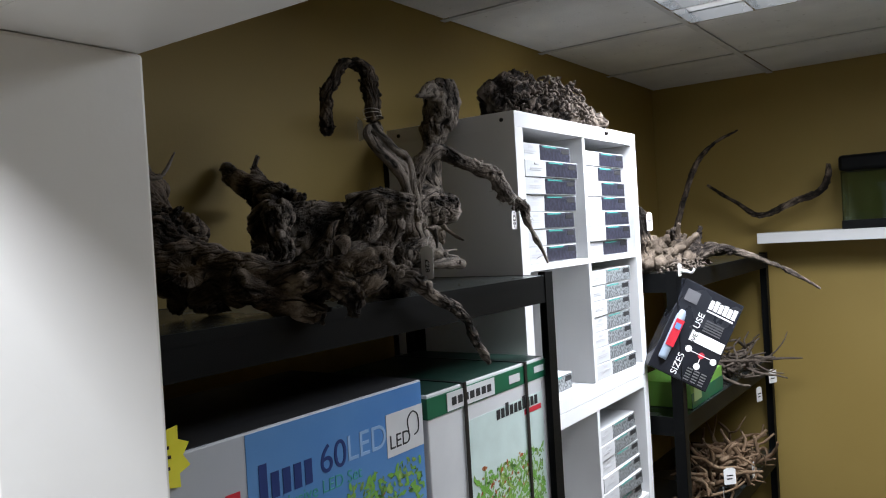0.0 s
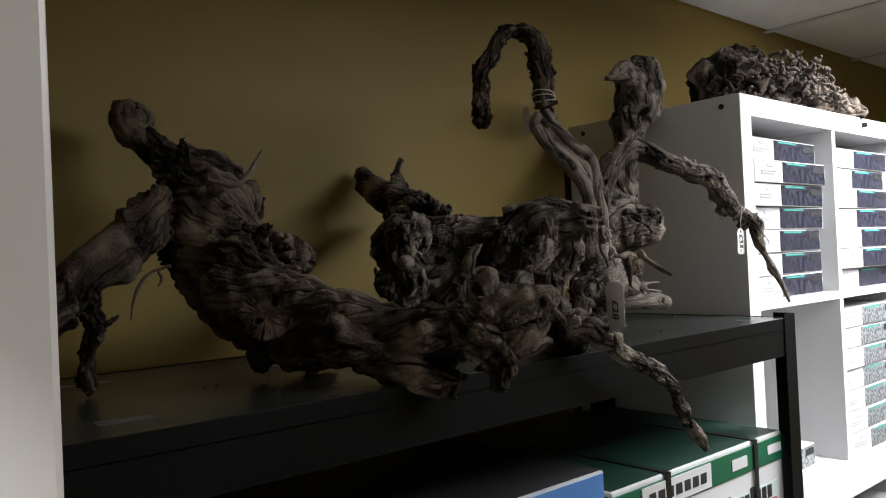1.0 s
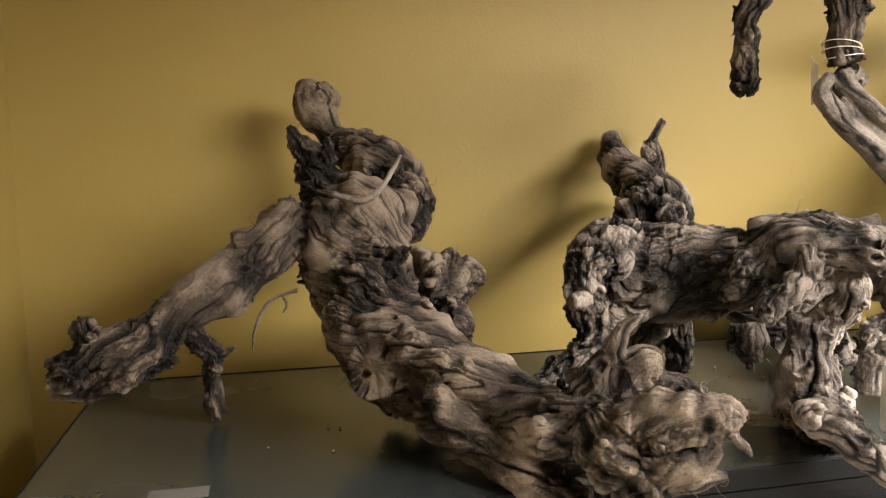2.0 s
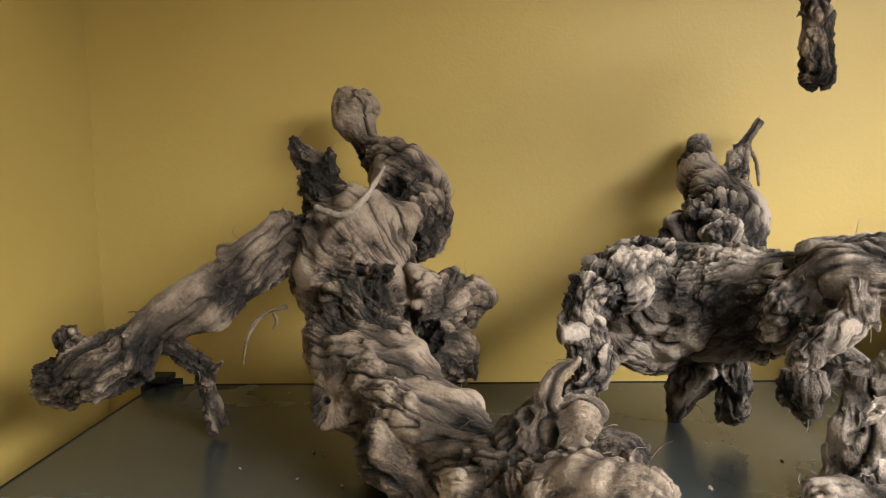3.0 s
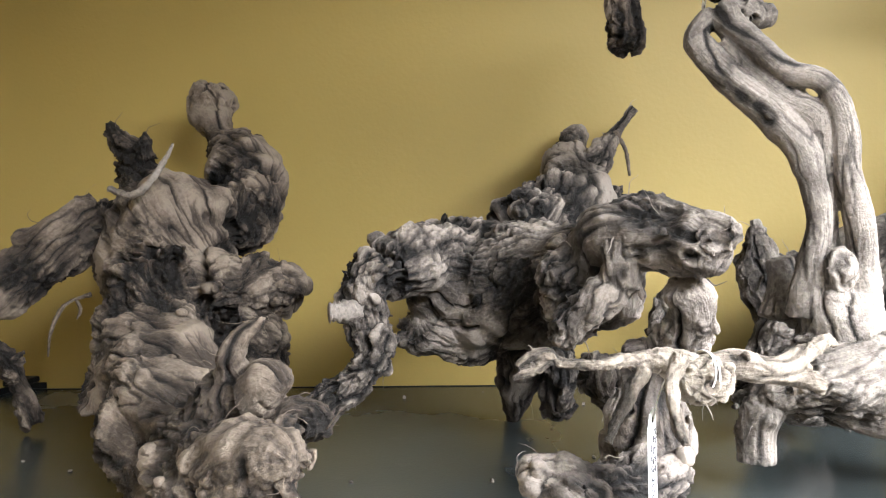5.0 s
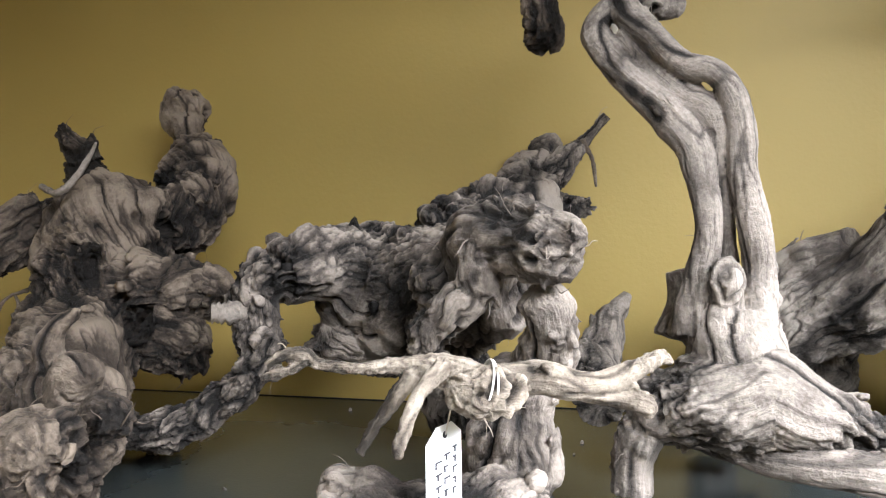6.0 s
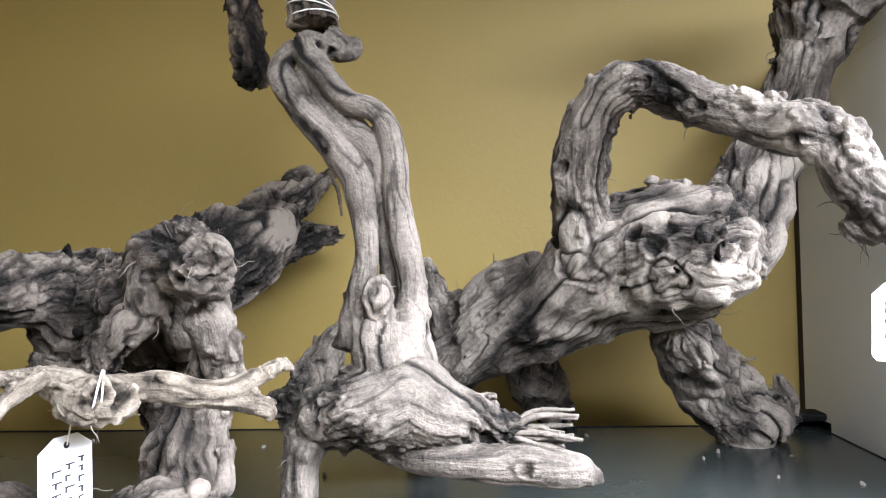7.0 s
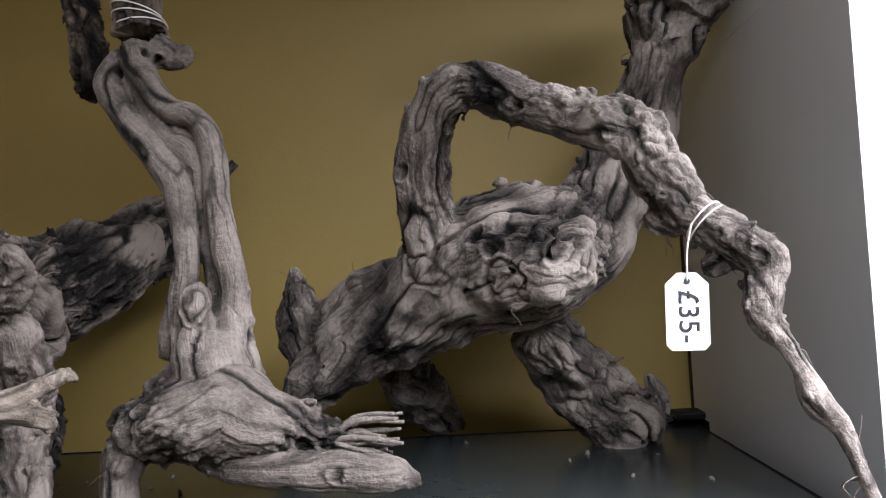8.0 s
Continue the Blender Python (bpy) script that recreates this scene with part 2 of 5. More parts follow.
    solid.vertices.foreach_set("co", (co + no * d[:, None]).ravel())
    att = solid.attributes.new("grain", "FLOAT_VECTOR", "POINT")
    att.data.foreach_set("vector", grain.ravel())
    # bark patches, plus painted shade: cracks and hollows darker, raised ridges paler
    att = solid.attributes.new("bark", "FLOAT", "POINT")
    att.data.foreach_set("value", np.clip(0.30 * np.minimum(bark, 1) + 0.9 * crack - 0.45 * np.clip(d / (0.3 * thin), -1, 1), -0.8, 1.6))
    solid.polygons.foreach_set("use_smooth", [True] * len(solid.polygons))
    solid.materials.clear()
    solid.update()
    ob = link(name, solid, parent, label if not top else "", [mat])
    if top:
        tagged(ob, label, "driftwood", group)
    CURVES[ob.name] = curves
    return ob


def hairs(root, count, mat, seed, thickest=0.0006, longest=0.022):
    """Loose rootlets and bark fibres that stand off a root, one mesh for the lot."""
    rng = random.Random(seed)
    bm = bmesh.new()
    for _ in range(count):
        c = rng.choice(CURVES[root.name])
        if c[:, 3].max() < 0.008:
            continue
        t, n, b = frames_of(c)
        i = rng.randrange(len(c))
        a = rng.uniform(0, 2 * math.pi)
        out = math.cos(a) * n[i] + math.sin(a) * b[i]
        p = c[i, :3] + 0.93 * c[i, 3] * out
        way = out * rng.uniform(0.25, 0.9) + t[i] * rng.uniform(-1.2, 1.2)
        size, k = rng.uniform(0.3, 1) * longest, rng.uniform(0.35, 1) * thickest
        rows = []
        for s in range(4):
            rows.append((*p, k * (1 - 0.22 * s)))
            p = p + way / np.linalg.norm(way) * size / 3
            way = way + np.array([rng.gauss(0, 0.5), rng.gauss(0, 0.5), rng.gauss(-0.15, 0.5)])
        tube_into(bm, curve(rows)[::3], 4)
    ob = part("fibre_fringe", bm, mat, root, "", True)
    return tagged(ob, "loose bark fibres and rootlets", "", "", "stuff")


# ---------------------------------------------------------------- materials
def nodes_of(name):
    m = bpy.data.materials.new(name)
    m.use_nodes = True
    nt = m.node_tree
    return m, nt, nt.nodes["Principled BSDF"]


def add(nt, kind, **values):
    n = nt.nodes.new(kind)
    for k, v in values.items():
        n.inputs[k.replace("_", " ")].default_value = v
    return n


def surface(name, a, b, rough=0.5, scale=6.0, fine=180.0, bump=0.15, metal=0.0, spot=None, spread=0.1, sheen=0.5):
    """Two-scale paint or plastic: slow drift from a to b, fine grain as bump and gloss."""
    m, nt, p = nodes_of(name)
    co = nt.nodes.new("ShaderNodeTexCoord")
    n1 = add(nt, "ShaderNodeTexNoise", Scale=scale, Detail=6.0)
    n2 = add(nt, "ShaderNodeTexNoise", Scale=fine, Detail=3.0)
    nt.links.new(co.outputs["Object"], n1.inputs["Vector"])
    nt.links.new(co.outputs["Object"], n2.inputs["Vector"])
    ramp = nt.nodes.new("ShaderNodeValToRGB")
    ramp.color_ramp.elements[0].position, ramp.color_ramp.elements[1].position = 0.5 - spread * 2, 0.5 + spread * 2
    ramp.color_ramp.elements[0].color, ramp.color_ramp.elements[1].color = (*a, 1), (*b, 1)
    nt.links.new(n1.outputs["Fac"], ramp.inputs["Fac"])
    last = ramp.outputs["Color"]
    if spot:
        n3 = add(nt, "ShaderNodeTexNoise", Scale=scale * 9, Detail=4.0)
        nt.links.new(co.outputs["Object"], n3.inputs["Vector"])
        r3 = nt.nodes.new("ShaderNodeValToRGB")
        r3.color_ramp.elements[0].position, r3.color_ramp.elements[1].position = 0.66, 0.72
        nt.links.new(n3.outputs["Fac"], r3.inputs["Fac"])
        mix = nt.nodes.new("ShaderNodeMixRGB")
        mix.inputs["Color2"].default_value = (*spot, 1)
        nt.links.new(r3.outputs["Color"], mix.inputs["Fac"])
        nt.links.new(last, mix.inputs["Color1"])
        last = mix.outputs["Color"]
    nt.links.new(last, p.inputs["Base Color"])
    mr = nt.nodes.new("ShaderNodeMapRange")
    mr.inputs["To Min"].default_value, mr.inputs["To Max"].default_value = max(rough - 0.1, 0.03), min(rough + 0.12, 1)
    nt.links.new(n1.outputs["Fac"], mr.inputs["Value"])
    nt.links.new(mr.outputs["Result"], p.inputs["Roughness"])
    p.inputs["Metallic"].default_value = metal
    p.inputs["Specular IOR Level"].default_value = sheen
    bp = add(nt, "ShaderNodeBump", Strength=bump, Distance=0.002)
    nt.links.new(n2.outputs["Fac"], bp.inputs["Height"])
    nt.links.new(bp.outputs["Normal"], p.inputs["Normal"])
    return m


def wood(name, dark, mid, pale, rough=0.82):
    """Weathered root: pale bare wood, darker bark patches, shade painted into cracks and hollows with ridges paled,
    faint streaks along the grain.
    """
    m, nt, p = nodes_of(name)
    at = nt.nodes.new("ShaderNodeAttribute")
    at.attribute_name = "grain"
    bark_and_shade = nt.nodes.new("ShaderNodeAttribute")
    bark_and_shade.attribute_name = "bark"
    co = nt.nodes.new("ShaderNodeTexCoord")

    def noise(source, scale, detail, roughness=0.6, distortion=0.0):
        mp = nt.nodes.new("ShaderNodeMapping")
        mp.inputs["Scale"].default_value = scale
        nt.links.new(source, mp.inputs["Vector"])
        n = add(nt, "ShaderNodeTexNoise", Scale=1.0, Detail=detail, Roughness=roughness, Distortion=distortion)
        nt.links.new(mp.outputs["Vector"], n.inputs["Vector"])
        return n.outputs["Fac"]

    streak = noise(at.outputs["Vector"], (85, 85, 12), 8.0, 0.65, 1.6)
    fibre = noise(at.outputs["Vector"], (460, 460, 40), 5.0, 0.6, 0.8)
    blotch = noise(co.outputs["Object"], (24, 24, 24), 7.0, 0.62)
    speck = noise(co.outputs["Object"], (330, 330, 330), 5.0, 0.65)
    total = None
    # the last weight darkens bark and the shade painted in recesses
    for source, weight in ((streak, 0.13), (fibre, 0.12), (blotch, 0.42), (speck, 0.24), (bark_and_shade.outputs["Fac"], -0.33)):
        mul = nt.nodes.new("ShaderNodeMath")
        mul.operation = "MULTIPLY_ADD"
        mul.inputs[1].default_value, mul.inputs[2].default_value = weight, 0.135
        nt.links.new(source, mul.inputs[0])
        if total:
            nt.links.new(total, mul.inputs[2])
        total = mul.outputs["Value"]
    ramp = nt.nodes.new("ShaderNodeValToRGB")
    e = ramp.color_ramp.elements
    e[0].position, e[0].color = 0.30, (*dark, 1)
    e[1].position, e[1].color = 0.68, (*pale, 1)
    k = e.new(0.5)
    k.color = (*mid, 1)
    nt.links.new(total, ramp.inputs["Fac"])
    nt.links.new(ramp.outputs["Color"], p.inputs["Base Color"])
    p.inputs["Roughness"].default_value = rough
    p.inputs["Specular IOR Level"].default_value = 0.22
    last = None
    for source, strength, distance in ((streak, 0.4, 0.003), (fibre, 0.9, 0.0020), (speck, 1.0, 0.0022)):
        bump = add(nt, "ShaderNodeBump", Strength=strength, Distance=distance)
        nt.links.new(source, bump.inputs["Height"])
        if last:
            nt.links.new(last, bump.inputs["Normal"])
        last = bump.outputs["Normal"]
    nt.links.new(last, p.inputs["Normal"])
    return m


def plain(name, c, rough=0.5, metal=0.0):
    return surface(name, [v * 0.9 for v in c], [min(v * 1.08, 1) for v in c], rough, 14, 220, 0.06, metal)


MUSTARD = surface("mustard_wall_paint", (0.258, 0.183, 0.048), (0.292, 0.211, 0.059), 0.55, 1.6, 240, 0.12, spot=None, sheen=0.35)
WHITE_PAINT = surface("white_gloss_paint", (0.76, 0.74, 0.71), (0.82, 0.81, 0.78), 0.35, 3, 90, 0.1)
WHITE_BOARD = surface("white_foil_board", (0.68, 0.69, 0.70), (0.74, 0.74, 0.75), 0.4, 3, 300, 0.04)
TILE = surface("ceiling_tile_face", (0.62, 0.63, 0.64), (0.74, 0.75, 0.75), 0.9, 5, 150, 0.5, spot=(0.5, 0.5, 0.5))
GRID = plain("ceiling_grid_metal", (0.55, 0.56, 0.57), 0.5)
STEEL = surface("black_powder_coated_steel", (0.003, 0.0032, 0.0034), (0.005, 0.0053, 0.0056), 0.5, 5, 420, 0.2, spot=(0.009, 0.009, 0.009), sheen=0.1)
BOARD = surface("dark_grey_shelf_laminate", (0.017, 0.0205, 0.020), (0.024, 0.0285, 0.0275), 0.24, 5, 500, 0.06, spot=(0.036, 0.039, 0.037), sheen=0.6)
BOUNCE_FLOOR = surface("pale_bounce_floor", (0.42, 0.41, 0.39), (0.5, 0.49, 0.47), 0.5, 4, 120, 0.1)
FLOOR = surface("grey_vinyl_floor", (0.08, 0.078, 0.075), (0.12, 0.115, 0.11), 0.5, 4, 120, 0.1, spot=(0.15, 0.145, 0.14))
WOOD_A = wood("brown_root_wood", (0.008, 0.006, 0.0045), (0.052, 0.039, 0.029), (0.180, 0.142, 0.107))
WOOD_B = wood("grey_brown_root_wood", (0.009, 0.0074, 0.0062), (0.078, 0.064, 0.053), (0.260, 0.220, 0.183))
WOOD_D = wood("pale_vine_wood", (0.012, 0.0098, 0.008), (0.100, 0.084, 0.070), (0.280, 0.240, 0.202))
WOOD_C = wood("bleached_branch_wood", (0.024, 0.019, 0.014), (0.128, 0.104, 0.080), (0.30, 0.255, 0.20))
WOOD_E = wood("grey_weathered_root_wood", (0.009, 0.0074, 0.0062), (0.096, 0.080, 0.067), (0.315, 0.272, 0.228))
WOOD_FAR = wood("tangled_root_wood", (0.015, 0.011, 0.009), (0.06, 0.047, 0.037), (0.17, 0.138, 0.113))
CARD = surface("matt_label_card", (0.74, 0.74, 0.74), (0.82, 0.82, 0.81), 0.6, 20, 300, 0.1)
INK = plain("black_ink", (0.012, 0.012, 0.014), 0.6)
STRING = plain("white_cotton_string", (0.68, 0.64, 0.58), 0.9)
CARTON_WHITE = surface("white_printed_carton", (0.50, 0.51, 0.53), (0.58, 0.59, 0.60), 0.4, 8, 200, 0.05)

# ---------------------------------------------------------------- the rooms
def structure(ob, label, category):
    return tagged(ob, label, category, kind="structure")


NEAR, OUT = -3.2, -1.6
# unseen lobby floor, made pale to throw light up at the door lining
structure(box("floor_lobby", OUT - 0.1, NEAR - 0.1, -0.1, LEFT - 0.05, WALL + 0.1, 0, BOUNCE_FLOOR, bevel=0), "unseen pale lobby floor added to bounce light onto the door lining", "floor")
structure(box("floor", LEFT - 0.0498, NEAR - 0.1, -0.1, RIGHT + 0.1, WALL + 0.1, 0, FLOOR, bevel=0), "grey vinyl shop floor", "floor")
structure(box("wall_north", OUT - 0.1, WALL, 0, RIGHT + 0.1, WALL + 0.12, CEIL + 0.1, MUSTARD, bevel=0), "mustard yellow painted wall behind the rack", "wall")
structure(box("wall_east", RIGHT, NEAR, 0, RIGHT + 0.12, WALL, CEIL + 0.1, MUSTARD, bevel=0), "mustard yellow painted end wall", "wall")
structure(box("wall_south", OUT, NEAR - 0.12, 0, RIGHT, NEAR, CEIL + 0.1, MUSTARD, bevel=0), "mustard yellow painted wall", "wall")
# unseen lobby wall, made white as a reflector for jamb and lintel
structure(box("wall_west", OUT - 0.12, NEAR, 0, OUT, WALL, CEIL + 0.1, WHITE_PAINT, bevel=0), "unseen white lobby wall added to bounce light onto the door lining", "wall")
# the partition with its opening
bm = box_bm(LEFT - 0.1, -0.262, 0, LEFT, WALL, CEIL, 0)
box_bm(LEFT - 0.1, NEAR, 0, LEFT, -1.62, CEIL, 0, bm)
box_bm(LEFT - 0.1, -1.62, 2.0, LEFT, -0.262, CEIL, 0, bm)
structure(part("wall_partition", bm, MUSTARD), "mustard yellow painted partition beside the rack", "wall")
door = structure(new("door_frame"), "white gloss painted wooden door lining", "door frame")
box("jamb", 0.655, -0.303, 0, 0.803, -0.263, 1.966, WHITE_PAINT, door, 0.004)
box("jamb", 0.655, -1.62, 0, 0.803, -1.58, 1.966, WHITE_PAINT, door, 0.004)
box("lintel", 0.655, -1.66, 1.9662, 0.803, -0.24, 2.012, WHITE_PAINT, door, 0.003)
box("casing", 0.56, -0.294, 0, 0.6548, -0.20, 2.04, WHITE_PAINT, door, 0.010)
box("casing", 0.56, -1.66, 1.96, 0.6548, -0.2945, 2.04, WHITE_PAINT, door, 0.01)

# ceiling: lay-in tiles on a metal grid
bm = bmesh.new()
X0, Y0, P = 2.325, -0.135, 0.62
PANELS = {(0, -1), (-1, -2), (0, -2)}
for i in range(-7, 4):
    for j in range(-6, 2):
        x, y = X0 + i * P, Y0 + j * P
        if (i, j) in PANELS:
            continue
        x1, y1 = min(x + P, RIGHT), min(y + P, WALL)
        if x1 - x > 0.05 and y1 - y > 0.05:
            box_bm(x + 0.013, y + 0.013, CEIL, x1 - 0.013, y1 - 0.013, CEIL + 0.02, 0.003, bm, 1)
structure(part("ceiling", bm, TILE), "off-white lay-in ceiling tiles with stains", "ceiling")
bm = bmesh.new()
for i in range(-7, 4):
    x = X0 + i * P
    box_bm(x - 0.012, NEAR, CEIL - 0.003, x + 0.012, WALL, CEIL - 0.0005, 0, bm)
for j in range(-5, 2):
    y = Y0 + j * P
    if y < WALL:
        box_bm(OUT, y - 0.012, CEIL - 0.0032, RIGHT, y + 0.012, CEIL - 0.0007, 0, bm)
structure(part("ceiling_grid", bm, GRID), "pale grey metal ceiling grid bars", "ceiling grid")
structure(box("slab", OUT - 0.1, NEAR - 0.1, CEIL + 0.1, RIGHT + 0.1, WALL + 0.1, CEIL + 0.2, TILE, bevel=0), "plain slab over the ceiling", "ceiling")

GLOW, nt, p = nodes_of("lit_diffuser")
p.inputs["Base Color"].default_value = (0.8, 0.8, 0.8, 1)
p.inputs["Emission Color"].default_value = (1, 0.98, 0.95, 1)
p.inputs["Emission Strength"].default_value = 3.0
LOUVRE = plain("polished_louvre", (0.7, 0.72, 0.74), 0.25, 0.9)
for i, j in sorted(PANELS):
    x, y = X0 + i * P, Y0 + j * P
    lamp = thing("ceiling_light", "square recessed fluorescent ceiling light with louvres, lit", "ceiling light", "ceiling lights", pose(x + P / 2, y + P / 2, CEIL))
    box("tray", -0.296, -0.296, 0.03, 0.296, 0.296, 0.05, GLOW, lamp, 0)
    for k in range(4):
        c = -0.297 + k * 0.198
        box("louvre", c - 0.003, -0.297, -0.008, c + 0.003, 0.297, 0.026, LOUVRE, lamp, 0)
        box("louvre", -0.2965, c - 0.0025, -0.0075, 0.2965, c + 0.0025, 0.0255, LOUVRE, lamp, 0)


# ---------------------------------------------------------------- steel racks
def rack(label, x0, x1, y0, y1, tiers, group="steel racks"):
    """Boltless rack: angle posts, stepped beams, boards."""
    ob = thing("metal_rack", label, "shelving", group, pose(x0, y0, 0))
    w, d, top = x1 - x0, y1 - y0, tiers[0]
    for x, sx in ((0, 1), (w, -1)):
        for y, sy in ((0, 1), (d, -1)):
            bm = box_bm(min(x, x + sx * 0.036), min(y, y + sy * 0.002), 0, max(x, x + sx * 0.036), max(y, y + sy * 0.002), top + 0.008, 0.0004)
            box_bm(min(x, x + sx * 0.002), min(y, y + sy * 0.036), 0, max(x, x + sx * 0.002), max(y, y + sy * 0.036), top + 0.008, 0.0006, bm)
            post = part("post", bm, STEEL, ob)
            box("cap", min(x, x + sx * 0.028), min(y, y + sy * 0.028), top + 0.0085, max(x, x + sx * 0.028), max(y, y + sy * 0.028), top + 0.016, STEEL, post, 0.002) if y else None
    for z in tiers:
        box("shelf_board", 0.003, 0.003, z - 0.012, w - 0.003, d - 0.003, z, BOARD, ob, 0.001)
        for y, sy in ((0.0025, 1), (d - 0.0025, -1)):
            bm = box_bm(0.003, min(y, y + sy * 0.002), z - 0.06, w - 0.003, max(y, y + sy * 0.002), z + 0.001, 0.0004)
            box_bm(0.003, min(y, y + sy * 0.016), z - 0.0185, w - 0.003, max(y, y + sy * 0.016), z - 0.0165, 0.0005, bm)
            part("beam", bm, STEEL, ob)
        for x, sx in ((0.0025, 1), (w - 0.0025, -1)):
            part("beam", box_bm(min(x, x + sx * 0.002), 0.005, z - 0.06, max(x, x + sx * 0.002), d - 0.005, z + 0.0008, 0.0004), STEEL, ob)
    return ob


rack("black powder-coated steel rack with dark grey boards against the wall", 0.80, 1.985, -0.085, 0.325, (SHELF, 1.14, 0.62, 0.1))
rack("black steel rack full of small roots beyond the white shelf unit", 2.80, 4.03, -0.10, 0.33, (1.63, 1.17, 0.75, 0.3))


# ---------------------------------------------------------------- white cube shelves
def cube_unit(z0, rows, label):
    ob = thing("cube_shelf", label, "shelf unit", "white cube shelf units", pose(2.0, 0, z0))
    W, D, T, t = 0.77, 0.39, 0.038, 0.016
    H = 2 * T + rows * 0.335 + (rows - 1) * t
    box("side_panel", 0, 0, T, T, D, H - T, WHITE_BOARD, ob, 0.0004)
    box("side_panel", W - T, 0, T, W, D, H - T, WHITE_BOARD, ob, 0.0012)
    box("top_panel", 0, 0, H - T + 0.0001, W, D, H, WHITE_BOARD, ob, 0.0005)
    box("bottom_panel", 0, 0, 0, W, D, T - 0.0004, WHITE_BOARD, ob, 0.0012)
    box("divider", W / 2 - t / 2, 0.002, T, W / 2 + t / 2, D - 0.002, H - T, WHITE_BOARD, ob, 0.0008)
    for k in range(1, rows):
        z = T + k * 0.335 + (k - 1) * t
        box("shelf", T, 0.003, z, W / 2 - t / 2 - 0.0003, D - 0.003, z + t, WHITE_BOARD, ob, 0.0008)
        box("shelf", W / 2 + t / 2 + 0.0003, 0.003, z, W - T, D - 0.003, z + t, WHITE_BOARD, ob, 0.0008)
    for y in (0.035, 0.35):
        bm = bmesh.new()
        bmesh.ops.create_cone(bm, cap_ends=True, segments=16, radius1=0.005, radius2=0.005, depth=0.002, matrix=pose(-0.0008, y, H - T / 2, 0, 90))
        part("screw_hole", bm, INK, ob, "dark screw hole")
    return ob, H


LOW_H = 2 * 0.038 + 3 * 0.335 + 2 * 0.016
UP_Z = 2.08 - (2 * 0.038 + 2 * 0.335 + 0.016)
cube_unit(UP_Z, 2, "white two-by-two cube shelf filled with small cartons")
cube_unit(UP_Z - LOW_H - 0.001, 3, "white cube shelf standing under another one")
if UP_Z - LOW_H > 0.01:
    tagged(box("plinth", 2.0, 0.02, 0, 2.77, 0.37, UP_Z - LOW_H - 0.0015, WHITE_BOARD, bevel=0.001), "white plinth under the cube shelf", "plinth", kind="structure")
# solid black strip in the open gap, in place of its shade
structure(box("gap_shade", 2.002, 0.395, 0, 2.03, WALL - 0.001, 2.05, INK, bevel=0), "black strip standing in for the shade between shelf unit and wall", "trim")

DARK_PRINT = surface("dark_blue_gravel_print", (0.008, 0.009, 0.016), (0.045, 0.045, 0.07), 0.35, 90, 400, 0.05, spread=0.05)
GREY_PRINT = surface("grey_gravel_print", (0.05, 0.055, 0.06), (0.30, 0.32, 0.33), 0.35, 130, 400, 0.05, spread=0.05)
TEAL = plain("teal_print", (0.06, 0.30, 0.27), 0.4)
PALE_TEXT = plain("faint_grey_print", (0.5, 0.5, 0.52), 0.5)


def small_carton(x, y, z, w, h, d, photo, skew, label):
    ob = thing("gravel_carton", label, "carton", "stacked gravel cartons", pose(x, y, z, 0, 0, skew))
    box("carton_body", 0, 0, 0, w, d, h, CARTON_WHITE, ob, 0.0015)
    box("photo_panel", w * 0.37, -0.0008, h * 0.05, w * 0.985, 0.001, h * 0.95, photo, ob, 0)
    box("teal_band", w * 0.42, -0.0014, h * 0.84, w * 0.7, 0.0, h * 0.92, TEAL, ob, 0)
    box("logo_block", w * 0.80, -0.0014, h * 0.55, w * 0.96, 0.0, h * 0.85, INK, ob, 0)
    m = pose(0, -0.0004, 0, 90)
    bars("print_line", [(w * 0.16, h * 0.72, w * 0.24, h * 0.84), (w * 0.08, h * 0.5, w * 0.3, h * 0.55), (w * 0.08, h * 0.38, w * 0.27, h * 0.43)], m, PALE_TEXT, ob)
    return ob


rng = random.Random(5)
COLS = (2.0 + 0.038, 2.0 + 0.393)
R1, R2, R3 = UP_Z + 0.038 + 0.351, UP_Z + 0.038, UP_Z - 0.001 - 0.038 - 0.335
for cx, z0, photo, n, h, label in (
    (COLS[0], R1, DARK_PRINT, 7, 0.0435, "white carton of dark gravel with a blue-black photo"),
    (COLS[1], R1, DARK_PRINT, 7, 0.0435, "white carton of dark gravel with a blue-black photo"),
    (COLS[1], R2, GREY_PRINT, 7, 0.0445, "white carton of grey gravel with a speckled photo"),
    (COLS[1], R3, GREY_PRINT, 6, 0.0445, "white carton of grey gravel with a speckled photo"),
    (COLS[0], R2, GREY_PRINT, 1, 0.045, "single grey gravel carton lying in an empty cube"),
):
    z = z0 + 0.0005
    for k in range(n):
        off = 0.03 if n == 1 else 0
        small_carton(cx + 0.008 + off + rng.uniform(0, 0.012), 0.006 + rng.uniform(0, 0.012) + off, z, 0.285 - off * 2, h - 0.0012, 0.2, photo, rng.uniform(-1.2, 1.2), label)
        z += h
GLASS, nt, p = nodes_of("clear_plastic_film")
p.inputs["Transmission Weight"].default_value, p.inputs["Roughness"].default_value, p.inputs["IOR"].default_value = 0.8, 0.15, 1.3
bm = bmesh.new()
for _ in range(26):
    bmesh.ops.create_icosphere(bm, subdivisions=1, radius=rng.uniform(0.008, 0.02), matrix=pose(COLS[0] + 0.03 + rng.uniform(0, 0.2), 0.03 + rng.uniform(0, 0.15), R3 + 0.018 + rng.uniform(0, 0.06), rng.uniform(0, 90)))
bag = part("plastic_bags", bm, GLASS)
tagged(bag, "crumpled clear plastic bags in the lower cube", "bags")


